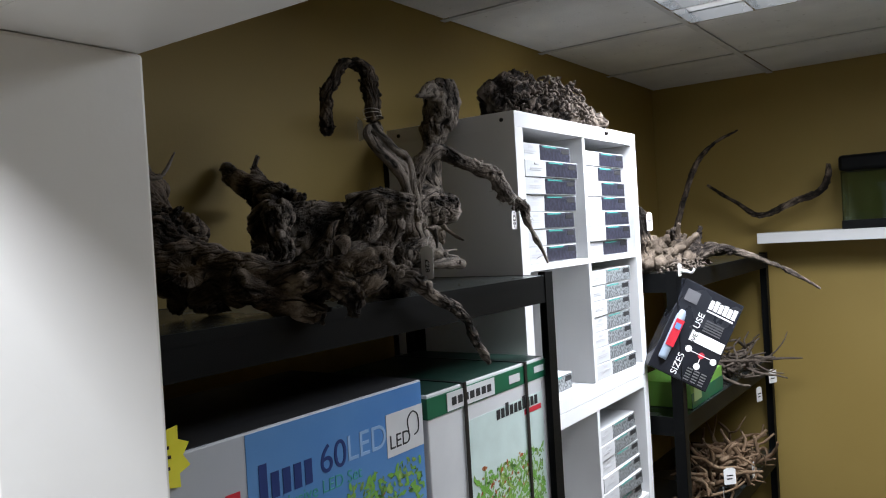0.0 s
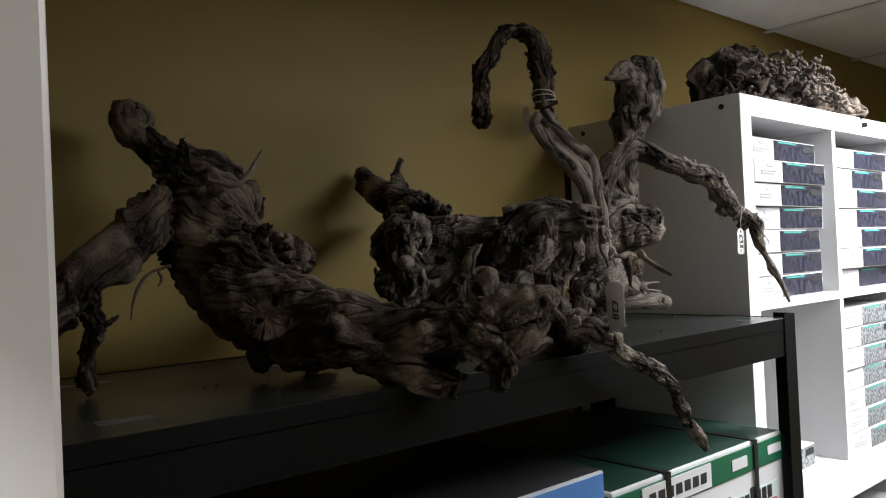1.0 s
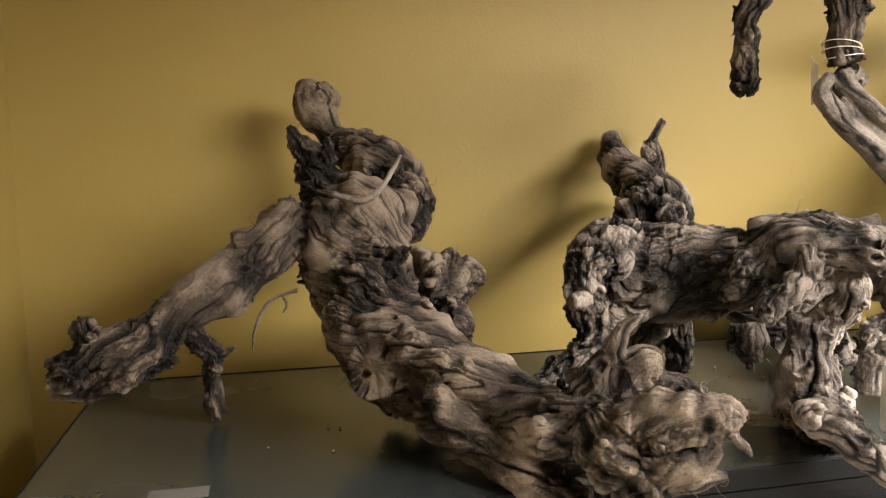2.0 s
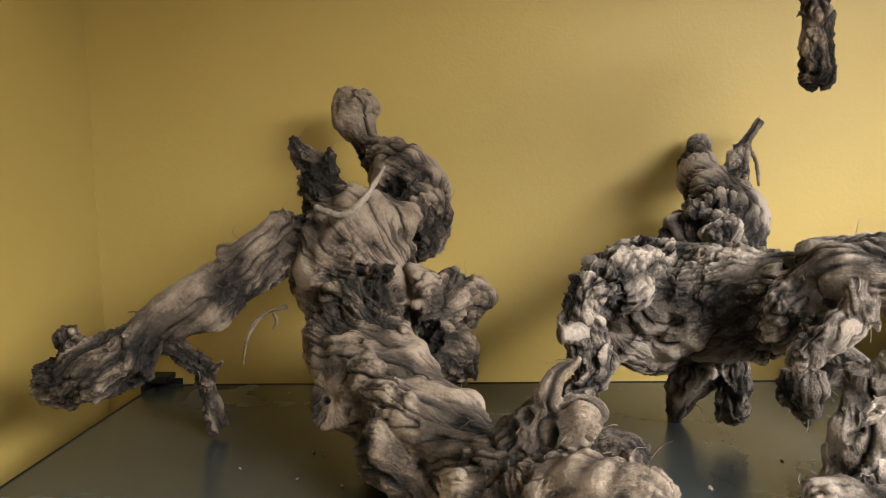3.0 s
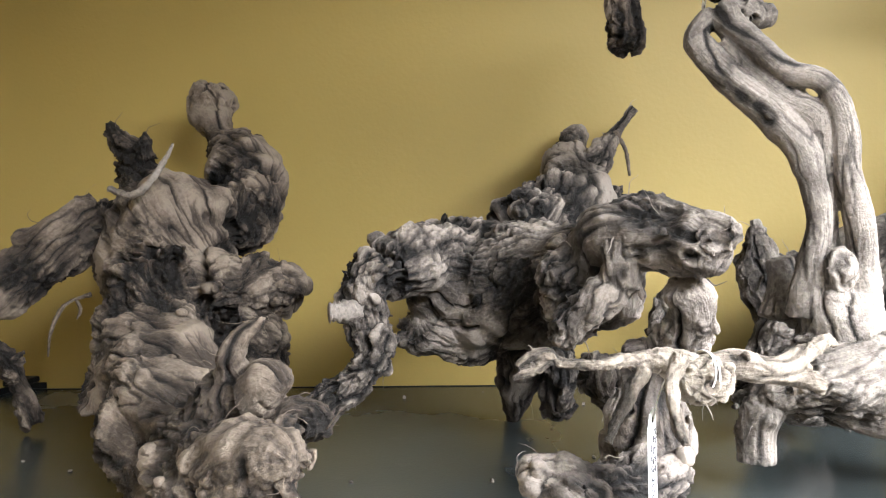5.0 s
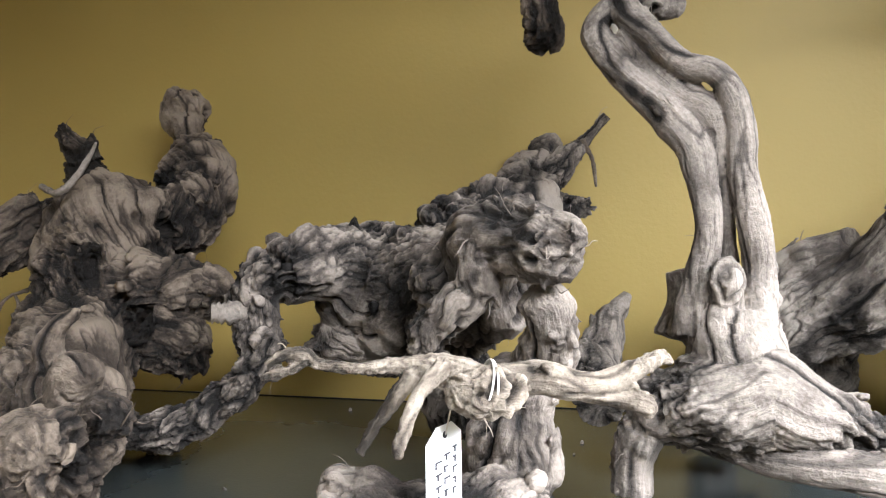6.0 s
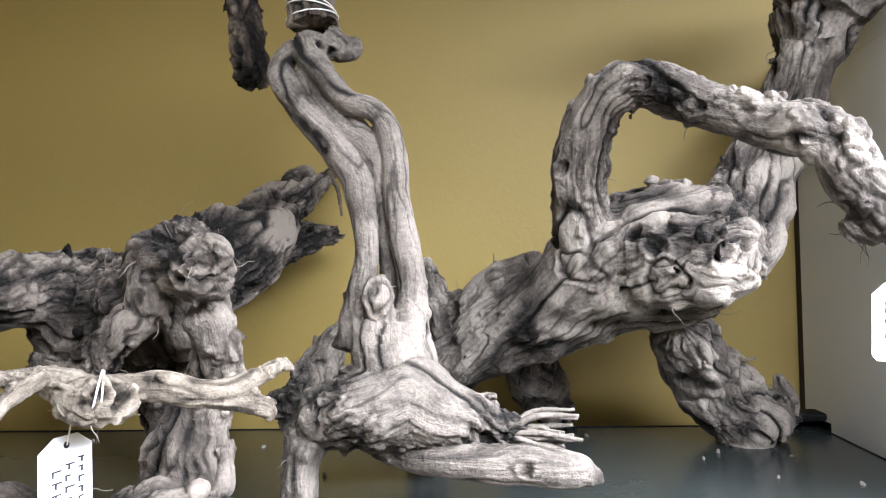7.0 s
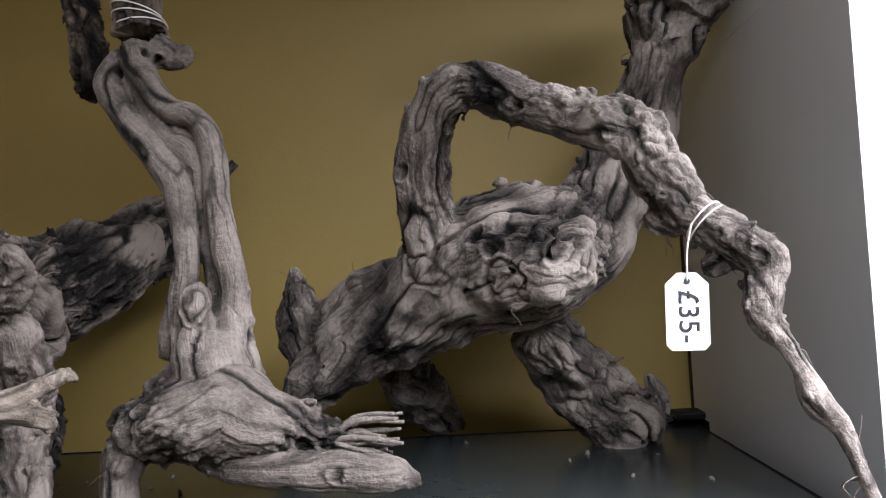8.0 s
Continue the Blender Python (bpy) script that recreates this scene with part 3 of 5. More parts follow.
# ---------------------------------------------------------------- cartons under the top board
BLUE = surface("blue_water_print", (0.03, 0.13, 0.40), (0.17, 0.34, 0.60), 0.3, 2.2, 200, 0.03, spread=0.14)
SILVER = surface("silver_grey_print", (0.36, 0.39, 0.44), (0.48, 0.50, 0.54), 0.3, 3, 200, 0.03)
RED = plain("red_print", (0.55, 0.03, 0.05), 0.35)
NAVY = plain("navy_print", (0.02, 0.04, 0.16), 0.4)
GREEN = plain("dark_green_print", (0.01, 0.10, 0.05), 0.4)
LIME = plain("fresh_green_print", (0.16, 0.36, 0.06), 0.4)
LEAF = surface("leaf_print", (0.03, 0.10, 0.02), (0.28, 0.42, 0.10), 0.4, 60, 200, 0.05, spread=0.06)
RUST = plain("rust_print", (0.32, 0.10, 0.03), 0.4)
YELLOW = surface("fluorescent_yellow_card", (0.78, 0.72, 0.03), (0.84, 0.78, 0.06), 0.5, 20, 200, 0.05)
STRAP = plain("black_strapping", (0.01, 0.01, 0.012), 0.35)
LOWER = 1.1405
TANK_TOP = 1.535
tank = thing("aquarium_carton", "blue and silver printed aquarium carton on the rack's second board", "carton", "aquarium cartons", pose(0.86, -0.065, LOWER))
W, D, H = 0.63, 0.33, TANK_TOP - LOWER
box("carton_body", 0, 0, 0, W, D, H, SILVER, tank, 0.003)
# black sheet over the carton's top: the upper board's shade put in as colour
box("top_panel", 0.004, 0.004, H - 0.001, W - 0.004, D - 0.004, H + 0.001, INK, tank, 0)
box("photo_panel", 0.225, -0.0008, 0.01, W - 0.003, 0.001, H - 0.003, BLUE, tank, 0)
front = pose(0, -0.001, 0, 90)
bars("logo_shape", [(0.05 + k * 0.034, H - 0.155, 0.075 + k * 0.034, H - 0.075) for k in range(5)], front, RED, tank, "red brand block")
bars("product_shape", [(0.245 + k * 0.022, H - 0.103 + (0.0 if k else -0.012), 0.26 + k * 0.022, H - 0.066 + (0.016 if k == 0 else 0)) for k in range(5)], front, NAVY, tank, "navy product word shape")
writing("number_print", "60", 0.062, pose(0.395, -0.0012, H - 0.078, 90), NAVY, tank)
writing("lamp_print", "LED", 0.058, pose(0.475, -0.0012, H - 0.076, 90), plain("faint_blue_print", (0.26, 0.40, 0.62), 0.35), tank)
writing("line_print", "all inclusive LED Set", 0.028, pose(0.345, -0.0012, H - 0.118, 90), TEAL, tank)
sticker = box("sticker", W - 0.105, -0.0016, H - 0.115, W - 0.003, 0.0, H - 0.042, CARTON_WHITE, tank, 0, "pale lamp sticker")
writing("sticker_print", "LED", 0.034, pose(W - 0.07, -0.0018, H - 0.092, 90), INK, sticker)
tube("house_sign", [(W - 0.045, -0.002, H - 0.085, 0.0012), (W - 0.047, -0.002, H - 0.062, 0.0012), (W - 0.032, -0.002, H - 0.05, 0.0012), (W - 0.018, -0.002, H - 0.06, 0.0012), (W - 0.018, -0.002, H - 0.085, 0.0012), (W - 0.03, -0.002, H - 0.092, 0.0012)], INK, sticker, 5)


def leaf_print(parent, x0, x1, z0, z1, n, seed, mats):
    r = random.Random(seed)
    for mi, mat in enumerate(mats):
        bm = bmesh.new()
        for _ in range(n):
            x, z, s, a = r.uniform(x0, x1), z0 + (z1 - z0) * r.random() ** 1.3, r.uniform(0.003, 0.010), r.uniform(0, 6.28)
            pts = [(-1, 0), (-0.3, 0.42), (0.5, 0.34), (1, 0), (0.5, -0.34), (-0.3, -0.42)]
            y = -0.0012 - 0.0003 * r.random() - 0.0004 * mi
            bm.faces.new([bm.verts.new((x + s * (px * math.cos(a) - pz * math.sin(a)), y, z + s * (px * math.sin(a) + pz * math.cos(a)))) for px, pz in pts][::-1])
        tagged(part("plant_print", bm, mat, parent), "printed water plants", kind="stuff")


leaf_print(tank, 0.42, W - 0.01, 0.02, H - 0.13, 420, 3, (LEAF, LIME))
leaf_print(tank, 0.49, W - 0.04, 0.1, H - 0.16, 26, 9, (RUST,))
star = bmesh.new()
pts = []
for k in range(22):
    a, r = 2 * math.pi * k / 22, 0.052 if k % 2 else 0.04
    pts.append((r * math.cos(a), r * math.sin(a)))
lo = [star.verts.new((x, y, 0)) for x, y in pts]
hi = [star.verts.new((x, y, 0.0012)) for x, y in pts]
star.faces.new(lo[::-1]), star.faces.new(hi)
for k in range(22):
    star.faces.new((lo[k], lo[(k + 1) % 22], hi[(k + 1) % 22], hi[k]))
star = part("price_star", star, YELLOW)
star.matrix_world = pose(0.944, -0.0675, 1.533, 90)
tagged(star, "fluorescent yellow star card stuck on the carton", "price card")
bars("scribble", [(-0.02, 0.012, 0.02, 0.016), (-0.025, 0.0, 0.022, 0.004), (-0.015, -0.014, 0.02, -0.01)], pose(0, 0, 0.0012), INK, star)

CASE_TOP = 1.503
case = thing("tank_carton", "white and green printed fish tank carton with black straps", "carton", "aquarium cartons", pose(1.502, -0.066, LOWER))
W, D, H = 0.455, 0.36, CASE_TOP - LOWER
box("carton_body", 0, 0, 0, W, D, H, CARTON_WHITE, case, 0.003)
box("top_panel", 0.004, 0.004, H - 0.001, W - 0.004, D - 0.004, H + 0.0005, plain("dark_lid_print", (0.004, 0.028, 0.018), 0.5), case, 0)
box("lid_band", -0.002, -0.002, H - 0.045, W + 0.002, D + 0.002, H - 0.006, GREEN, case, 0.001)
box("lid_label", 0.06, -0.0035, H - 0.042, 0.23, 0, H - 0.008, CARTON_WHITE, case, 0)
bars("logo_shape", [(0.075 + k * 0.021, H - 0.033, 0.09 + k * 0.021, H - 0.018) for k in range(7)], pose(0, -0.0036, 0, 90), INK, case)
for c in ((0.29, H - 0.034, 0.335, H - 0.017), (0.4, H - 0.03, 0.445, H - 0.016)):
    bars("small_label", [c], pose(0, -0.0025, 0, 90), CARTON_WHITE, case)
box("base_band", -0.002, -0.002, 0, W + 0.002, D + 0.002, 0.03, GREEN, case, 0.001)
box("photo_panel", 0.13, -0.0008, 0.03, W - 0.02, 0.001, H - 0.075, plain("pale_water_print", (0.50, 0.60, 0.58), 0.35), case, 0)
bars("product_shape", [(0.235 + k * 0.018, H - 0.098, 0.248 + k * 0.018, H - 0.078 + (0.008 if k in (2, 6) else 0)) for k in range(10)], pose(0, -0.0012, 0, 90), INK, case)
bars("product_flag", [(0.35, H - 0.112, 0.425, H - 0.101)], pose(0, -0.0012, 0, 90), RED, case)
leaf_print(case, 0.14, W - 0.03, 0.03, 0.17, 420, 13, (LEAF, LIME))
leaf_print(case, 0.16, W - 0.09, 0.1, 0.19, 40, 17, (RUST,))
for x in (0.115, 0.355):
    bm = box_bm(x, -0.0045, 0, x + 0.011, -0.0032, H + 0.002, 0)
    box_bm(x, -0.0045, H + 0.0008, x + 0.011, D, H + 0.002, 0, bm)
    part("strap", bm, STRAP, case)


# ---------------------------------------------------------------- driftwood on the rack
def twig(name, rows, mat, parent, label=""):
    """A thin broken twig: a crooked tapering tube."""
    return part(name, tube_into(bmesh.new(), curve(rows), 8, random.Random(len(rows)), 0.5), mat, parent, label, True)


ROOT_A = {}
ROOT_A["trunk"] = [(1.063, 0.175, 1.891, 0.0435), (1.075, 0.16, 1.867, 0.0547), (1.081, 0.145, 1.836, 0.0526), (1.084, 0.12, 1.807, 0.0468), (1.095, 0.09, 1.777, 0.0458), (1.12, 0.045, 1.754, 0.0427), (1.158, -0.01, 1.742, 0.037), (1.205, -0.075, 1.731, 0.0301), (1.235, -0.11, 1.74, 0.0262), (1.261, -0.14, 1.75, 0.0202)]
ROOT_A["crown"] = [(1.111, 0.175, 1.869, 0.0332), (1.127, 0.205, 1.891, 0.0321), (1.123, 0.23, 1.914, 0.0354), (1.103, 0.26, 1.938, 0.0282), (1.073, 0.295, 1.96, 0.016), (1.063, 0.308, 1.978, 0.0162), (1.053, 0.32, 2.0, 0.0231), (1.054, 0.322, 2.015, 0.0218), (1.056, 0.322, 2.024, 0.0171)]
ROOT_A["brow"] = [(1.051, 0.317, 2.003, 0.0144), (1.035, 0.317, 2.004, 0.0099), (1.029, 0.317, 2.003, 0.0059)]
ROOT_A["crown_edge"] = [(1.144, 0.2, 1.905, 0.0215), (1.153, 0.195, 1.891, 0.0146), (1.148, 0.19, 1.877, 0.0078)]
ROOT_A["horn"] = [(1.063, 0.163, 1.888, 0.0253), (1.053, 0.164, 1.91, 0.022), (1.042, 0.165, 1.935, 0.0143), (1.027, 0.165, 1.954, 0.0083), (1.018, 0.166, 1.97, 0.0039)]
ROOT_A["spike"] = [(1.051, 0.16, 1.924, 0.0131), (1.054, 0.16, 1.946, 0.0071), (1.055, 0.162, 1.96, 0.0022)]
ROOT_A["knob"] = [(1.132, 0.118, 1.82, 0.0297), (1.163, 0.135, 1.817, 0.024), (1.184, 0.145, 1.813, 0.02), (1.196, 0.146, 1.805, 0.0158)]
ROOT_A["under_knob"] = [(1.139, 0.12, 1.788, 0.0319), (1.164, 0.13, 1.769, 0.0249), (1.176, 0.13, 1.753, 0.0156), (1.18, 0.13, 1.744, 0.0052)]
ROOT_A["arm"] = [(1.028, 0.155, 1.872, 0.0274), (1.006, 0.137, 1.864, 0.0226), (0.983, 0.11, 1.847, 0.0219), (0.953, 0.09, 1.825, 0.0235), (0.92, 0.078, 1.809, 0.0203), (0.894, 0.067, 1.785, 0.0221), (0.866, 0.063, 1.772, 0.0232), (0.838, 0.064, 1.767, 0.0213), (0.819, 0.066, 1.763, 0.0143)]
ROOT_A["arm_nub"] = [(0.849, 0.064, 1.786, 0.0131), (0.846, 0.063, 1.801, 0.0091), (0.847, 0.063, 1.812, 0.004)]
ROOT_A["arm_ridge"] = [(0.966, 0.105, 1.863, 0.0104), (0.99, 0.106, 1.869, 0.0114), (1.012, 0.12, 1.885, 0.0126), (1.017, 0.13, 1.894, 0.0074), (1.006, 0.125, 1.899, 0.0037)]
ROOT_A["arm_leg"] = [(0.927, 0.08, 1.794, 0.0102), (0.932, 0.1, 1.775, 0.0089), (0.941, 0.115, 1.759, 0.0091), (0.939, 0.135, 1.73, 0.0077), (0.94, 0.147, 1.697, 0.0101)]
ROOT_A["arm_thorn"] = [(0.941, 0.112, 1.761, 0.0032), (0.953, 0.11, 1.762, 0.0026), (0.962, 0.11, 1.768, 0.0011)]
ROOT_A["fold"] = [(1.106, 0.03, 1.775, 0.0205), (1.141, -0.02, 1.76, 0.0168), (1.179, -0.065, 1.751, 0.0139), (1.22, -0.105, 1.757, 0.012)]
ROOT_A["lower_fold"] = [(1.124, -0.01, 1.743, 0.0265), (1.157, -0.05, 1.716, 0.0207), (1.185, -0.085, 1.697, 0.0164), (1.212, -0.11, 1.684, 0.012)]
ROOT_A["front_fold"] = [(1.223, -0.12, 1.741, 0.0206), (1.233, -0.135, 1.722, 0.0206), (1.24, -0.14, 1.707, 0.0164), (1.231, -0.15, 1.678, 0.006)]
ROOT_A["muzzle"] = [(1.237, -0.12, 1.748, 0.0226), (1.267, -0.155, 1.759, 0.0182), (1.285, -0.17, 1.766, 0.0109), (1.292, -0.175, 1.763, 0.0048)]
ROOT_A["lip"] = [(1.245, -0.145, 1.727, 0.0156), (1.268, -0.165, 1.739, 0.0111), (1.28, -0.17, 1.745, 0.0049)]
ROOT_A["chin"] = [(1.255, -0.15, 1.716, 0.0096), (1.274, -0.165, 1.723, 0.0062), (1.287, -0.17, 1.725, 0.003)]
ROOT_A["ear"] = [(1.219, -0.09, 1.765, 0.0182), (1.231, -0.1, 1.785, 0.0135), (1.236, -0.105, 1.8, 0.0084), (1.243, -0.105, 1.813, 0.0053), (1.251, -0.105, 1.819, 0.0035), (1.255, -0.105, 1.822, 0.0021)]
ROOT_A["lump"] = [(1.246, -0.105, 1.779, 0.0147), (1.258, -0.11, 1.787, 0.0132), (1.265, -0.112, 1.782, 0.0076)]
ROOT_A["roll"] = [(1.261, -0.1, 1.763, 0.0121), (1.276, -0.11, 1.771, 0.0097), (1.285, -0.115, 1.768, 0.0082), (1.287, -0.12, 1.761, 0.0068)]
ROOT_A["tooth"] = [(1.283, -0.17, 1.759, 0.0042), (1.29, -0.175, 1.751, 0.0036), (1.295, -0.178, 1.745, 0.0027), (1.297, -0.18, 1.741, 0.0012)]
ROOT_A["back_root"] = [(1.08, 0.03, 1.76, 0.026), (1.1, 0.075, 1.725, 0.016), (1.11, 0.1, 1.703, 0.011)]
ROOT_A["back_toe"] = [(1.1, 0.06, 1.735, 0.018), (1.145, 0.085, 1.708, 0.013), (1.175, 0.09, 1.7, 0.01), (1.19, 0.08, 1.699, 0.006)]
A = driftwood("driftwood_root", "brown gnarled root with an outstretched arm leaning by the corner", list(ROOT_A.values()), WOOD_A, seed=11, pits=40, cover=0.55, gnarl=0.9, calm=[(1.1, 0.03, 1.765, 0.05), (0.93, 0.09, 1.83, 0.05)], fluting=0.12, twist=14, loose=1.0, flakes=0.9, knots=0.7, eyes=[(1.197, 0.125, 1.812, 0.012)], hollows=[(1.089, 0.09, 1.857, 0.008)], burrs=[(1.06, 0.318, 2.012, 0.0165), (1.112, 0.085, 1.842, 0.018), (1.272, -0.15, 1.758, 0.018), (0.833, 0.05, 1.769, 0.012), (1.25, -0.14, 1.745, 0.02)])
twig("twig", [(1.054, 0.1, 1.906, 0.0026), (1.079, 0.088, 1.899, 0.003), (1.095, 0.088, 1.909, 0.0028), (1.109, 0.09, 1.928, 0.0022), (1.116, 0.09, 1.94, 0.001)], WOOD_D, A, "pale broken twig")
twig("twig", [(1.02, 0.12, 1.816, 0.0021), (1.0, 0.12, 1.81, 0.0014), (0.989, 0.12, 1.8, 0.002), (0.98, 0.12, 1.781, 0.0014), (0.977, 0.12, 1.762, 0.0007)], WOOD_A, A)
twig("twig", [(1.006, 0.12, 1.812, 0.0011), (1.01, 0.12, 1.803, 0.0016), (1.006, 0.12, 1.795, 0.0008)], WOOD_A, A)

ROOT_B = {}
ROOT_B["trunk"] = [(1.292, 0.062, 1.832, 0.0225), (1.311, 0.09, 1.839, 0.0283), (1.335, 0.12, 1.826, 0.0427), (1.365, 0.13, 1.816, 0.0504), (1.395, 0.115, 1.818, 0.0492), (1.424, 0.075, 1.821, 0.0396), (1.448, 0.03, 1.829, 0.0341), (1.453, 0.0, 1.858, 0.0205), (1.482, -0.03, 1.856, 0.0183), (1.5, -0.045, 1.85, 0.0169), (1.511, -0.055, 1.849, 0.0117)]
ROOT_B["crust"] = [(1.443, 0.045, 1.861, 0.0152), (1.47, 0.01, 1.871, 0.0118), (1.458, -0.005, 1.874, 0.0088), (1.474, -0.012, 1.877, 0.0079), (1.491, -0.03, 1.87, 0.0081), (1.508, -0.05, 1.862, 0.0083), (1.517, -0.06, 1.854, 0.0058)]
ROOT_B["jaw"] = [(1.49, -0.035, 1.859, 0.0136), (1.5, -0.046, 1.851, 0.0157), (1.502, -0.048, 1.843, 0.015)]
ROOT_B["stub"] = [(1.457, -0.01, 1.856, 0.0096), (1.455, -0.022, 1.851, 0.0104), (1.456, -0.024, 1.839, 0.0114), (1.455, -0.018, 1.829, 0.0122)]
ROOT_B["strand"] = [(1.455, -0.018, 1.831, 0.0122), (1.442, -0.018, 1.819, 0.0129), (1.428, -0.015, 1.807, 0.0124), (1.422, -0.01, 1.794, 0.0104)]
ROOT_B["strand_front"] = [(1.491, -0.03, 1.829, 0.0111), (1.5, -0.025, 1.813, 0.0131), (1.494, -0.01, 1.791, 0.0143), (1.482, 0.0, 1.773, 0.0153)]
ROOT_B["post"] = [(1.476, 0.0, 1.786, 0.016), (1.477, 0.0, 1.762, 0.0188), (1.475, -0.004, 1.739, 0.0228), (1.472, -0.008, 1.712, 0.0253), (1.471, -0.01, 1.703, 0.0239)]
ROOT_B["leg"] = [(1.289, 0.062, 1.839, 0.0206), (1.277, 0.055, 1.819, 0.0167), (1.281, 0.05, 1.792, 0.0157), (1.282, 0.046, 1.771, 0.0129), (1.267, 0.043, 1.756, 0.0092), (1.246, 0.044, 1.749, 0.0069)]
ROOT_B["creeper"] = [(1.295, 0.046, 1.792, 0.0119), (1.281, 0.042, 1.765, 0.011), (1.251, 0.044, 1.741, 0.0132), (1.217, 0.035, 1.723, 0.0132), (1.18, 0.037, 1.717, 0.0113), (1.145, 0.037, 1.732, 0.0085)]
ROOT_B["hump"] = [(1.391, 0.155, 1.847, 0.0413), (1.425, 0.2, 1.863, 0.0415), (1.44, 0.25, 1.889, 0.0333), (1.44, 0.31, 1.916, 0.0229), (1.444, 0.355, 1.938, 0.0174), (1.457, 0.388, 1.961, 0.0124)]
ROOT_B["hump_side"] = [(1.447, 0.24, 1.871, 0.0247), (1.476, 0.31, 1.885, 0.0166), (1.494, 0.35, 1.891, 0.0086)]
ROOT_B["spur"] = [(1.456, 0.28, 1.905, 0.016), (1.478, 0.315, 1.934, 0.0115), (1.497, 0.345, 1.959, 0.0059), (1.517, 0.355, 1.983, 0.0046)]
ROOT_B["back_leg"] = [(1.396, 0.14, 1.777, 0.0271), (1.39, 0.16, 1.739, 0.0204), (1.384, 0.178, 1.705, 0.0133), (1.381, 0.182, 1.684, 0.005)]
ROOT_B["side_leg"] = [(1.415, 0.14, 1.766, 0.0156), (1.421, 0.135, 1.736, 0.0155), (1.414, 0.13, 1.713, 0.0113), (1.431, 0.13, 1.722, 0.0082)]
ROOT_B["belly"] = [(1.311, 0.115, 1.792, 0.0264), (1.333, 0.127, 1.772, 0.0206), (1.359, 0.13, 1.774, 0.0217), (1.378, 0.13, 1.794, 0.0309)]
ROOT_B["foot"] = [(1.473, -0.025, 1.702, 0.0248), (1.441, -0.075, 1.716, 0.019), (1.418, -0.095, 1.728, 0.0155), (1.403, -0.098, 1.733, 0.0112), (1.392, -0.1, 1.73, 0.0049)]
ROOT_B["foot_front"] = [(1.409, -0.098, 1.729, 0.0126), (1.423, -0.112, 1.72, 0.0156), (1.439, -0.122, 1.706, 0.0133), (1.454, -0.126, 1.691, 0.0099), (1.525, -0.128, 1.657, 0.0097), (1.56, -0.128, 1.633, 0.0078), (1.579, -0.128, 1.595, 0.0079), (1.61, -0.128, 1.563, 0.0081), (1.624, -0.128, 1.544, 0.0044)]
ROOT_B["inner"] = [(1.453, 0.06, 1.769, 0.0157), (1.454, 0.055, 1.746, 0.0156), (1.459, 0.05, 1.731, 0.0082)]
ROOT_B["brow"] = [(1.469, -0.01, 1.873, 0.0096), (1.481, -0.03, 1.864, 0.0105), (1.488, -0.04, 1.855, 0.009)]
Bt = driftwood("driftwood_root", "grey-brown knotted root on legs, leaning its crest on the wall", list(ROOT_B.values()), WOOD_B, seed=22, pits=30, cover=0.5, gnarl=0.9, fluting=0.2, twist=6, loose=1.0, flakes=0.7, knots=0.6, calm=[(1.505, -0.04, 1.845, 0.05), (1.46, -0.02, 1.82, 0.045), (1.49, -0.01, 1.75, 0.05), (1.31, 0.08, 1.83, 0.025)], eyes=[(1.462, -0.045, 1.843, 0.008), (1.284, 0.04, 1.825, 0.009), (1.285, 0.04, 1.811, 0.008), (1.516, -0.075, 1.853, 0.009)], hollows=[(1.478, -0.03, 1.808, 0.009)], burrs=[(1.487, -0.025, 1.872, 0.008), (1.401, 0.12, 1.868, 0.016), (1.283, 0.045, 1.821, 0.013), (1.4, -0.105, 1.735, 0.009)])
twig("twig", [(1.493, 0.335, 1.957, 0.003), (1.499, 0.33, 1.946, 0.0024), (1.504, 0.33, 1.934, 0.0022), (1.507, 0.33, 1.909, 0.0013)], WOOD_A, Bt)
twig("stub", [(1.275, 0.042, 1.808, 0.0082), (1.264, 0.032, 1.808, 0.0074), (1.256, 0.028, 1.808, 0.0069)], WOOD_D, Bt, "pale sawn stub")

BRANCH_C = {}
BRANCH_C["stem"] = [(1.393, -0.163, 1.806, 0.0019), (1.4, -0.16, 1.81, 0.0029), (1.407, -0.156, 1.811, 0.0034), (1.414, -0.153, 1.806, 0.0034), (1.431, -0.15, 1.804, 0.0031), (1.449, -0.143, 1.805, 0.0041), (1.462, -0.137, 1.803, 0.0063), (1.476, -0.13, 1.795, 0.0098), (1.488, -0.12, 1.797, 0.0065), (1.503, -0.11, 1.795, 0.0071), (1.517, -0.102, 1.791, 0.007), (1.532, -0.094, 1.791, 0.0063), (1.544, -0.088, 1.797, 0.0045), (1.555, -0.084, 1.802, 0.0034), (1.561, -0.082, 1.799, 0.0016)]
BRANCH_C["fork"] = [(1.409, -0.156, 1.807, 0.0026), (1.401, -0.16, 1.803, 0.0024), (1.391, -0.164, 1.801, 0.0019)]
BRANCH_C["prong"] = [(1.468, -0.15, 1.807, 0.004), (1.462, -0.163, 1.799, 0.0031), (1.46, -0.178, 1.79, 0.0026), (1.46, -0.19, 1.784, 0.0025), (1.461, -0.196, 1.78, 0.002)]
BRANCH_C["prong_back"] = [(1.452, -0.145, 1.801, 0.0041), (1.446, -0.149, 1.792, 0.0043), (1.44, -0.155, 1.782, 0.004), (1.433, -0.16, 1.77, 0.0028)]
BRANCH_C["tail"] = [(1.522, -0.1, 1.788, 0.0052), (1.536, -0.093, 1.784, 0.0047), (1.549, -0.09, 1.78, 0.0042), (1.55, -0.09, 1.774, 0.0018)]
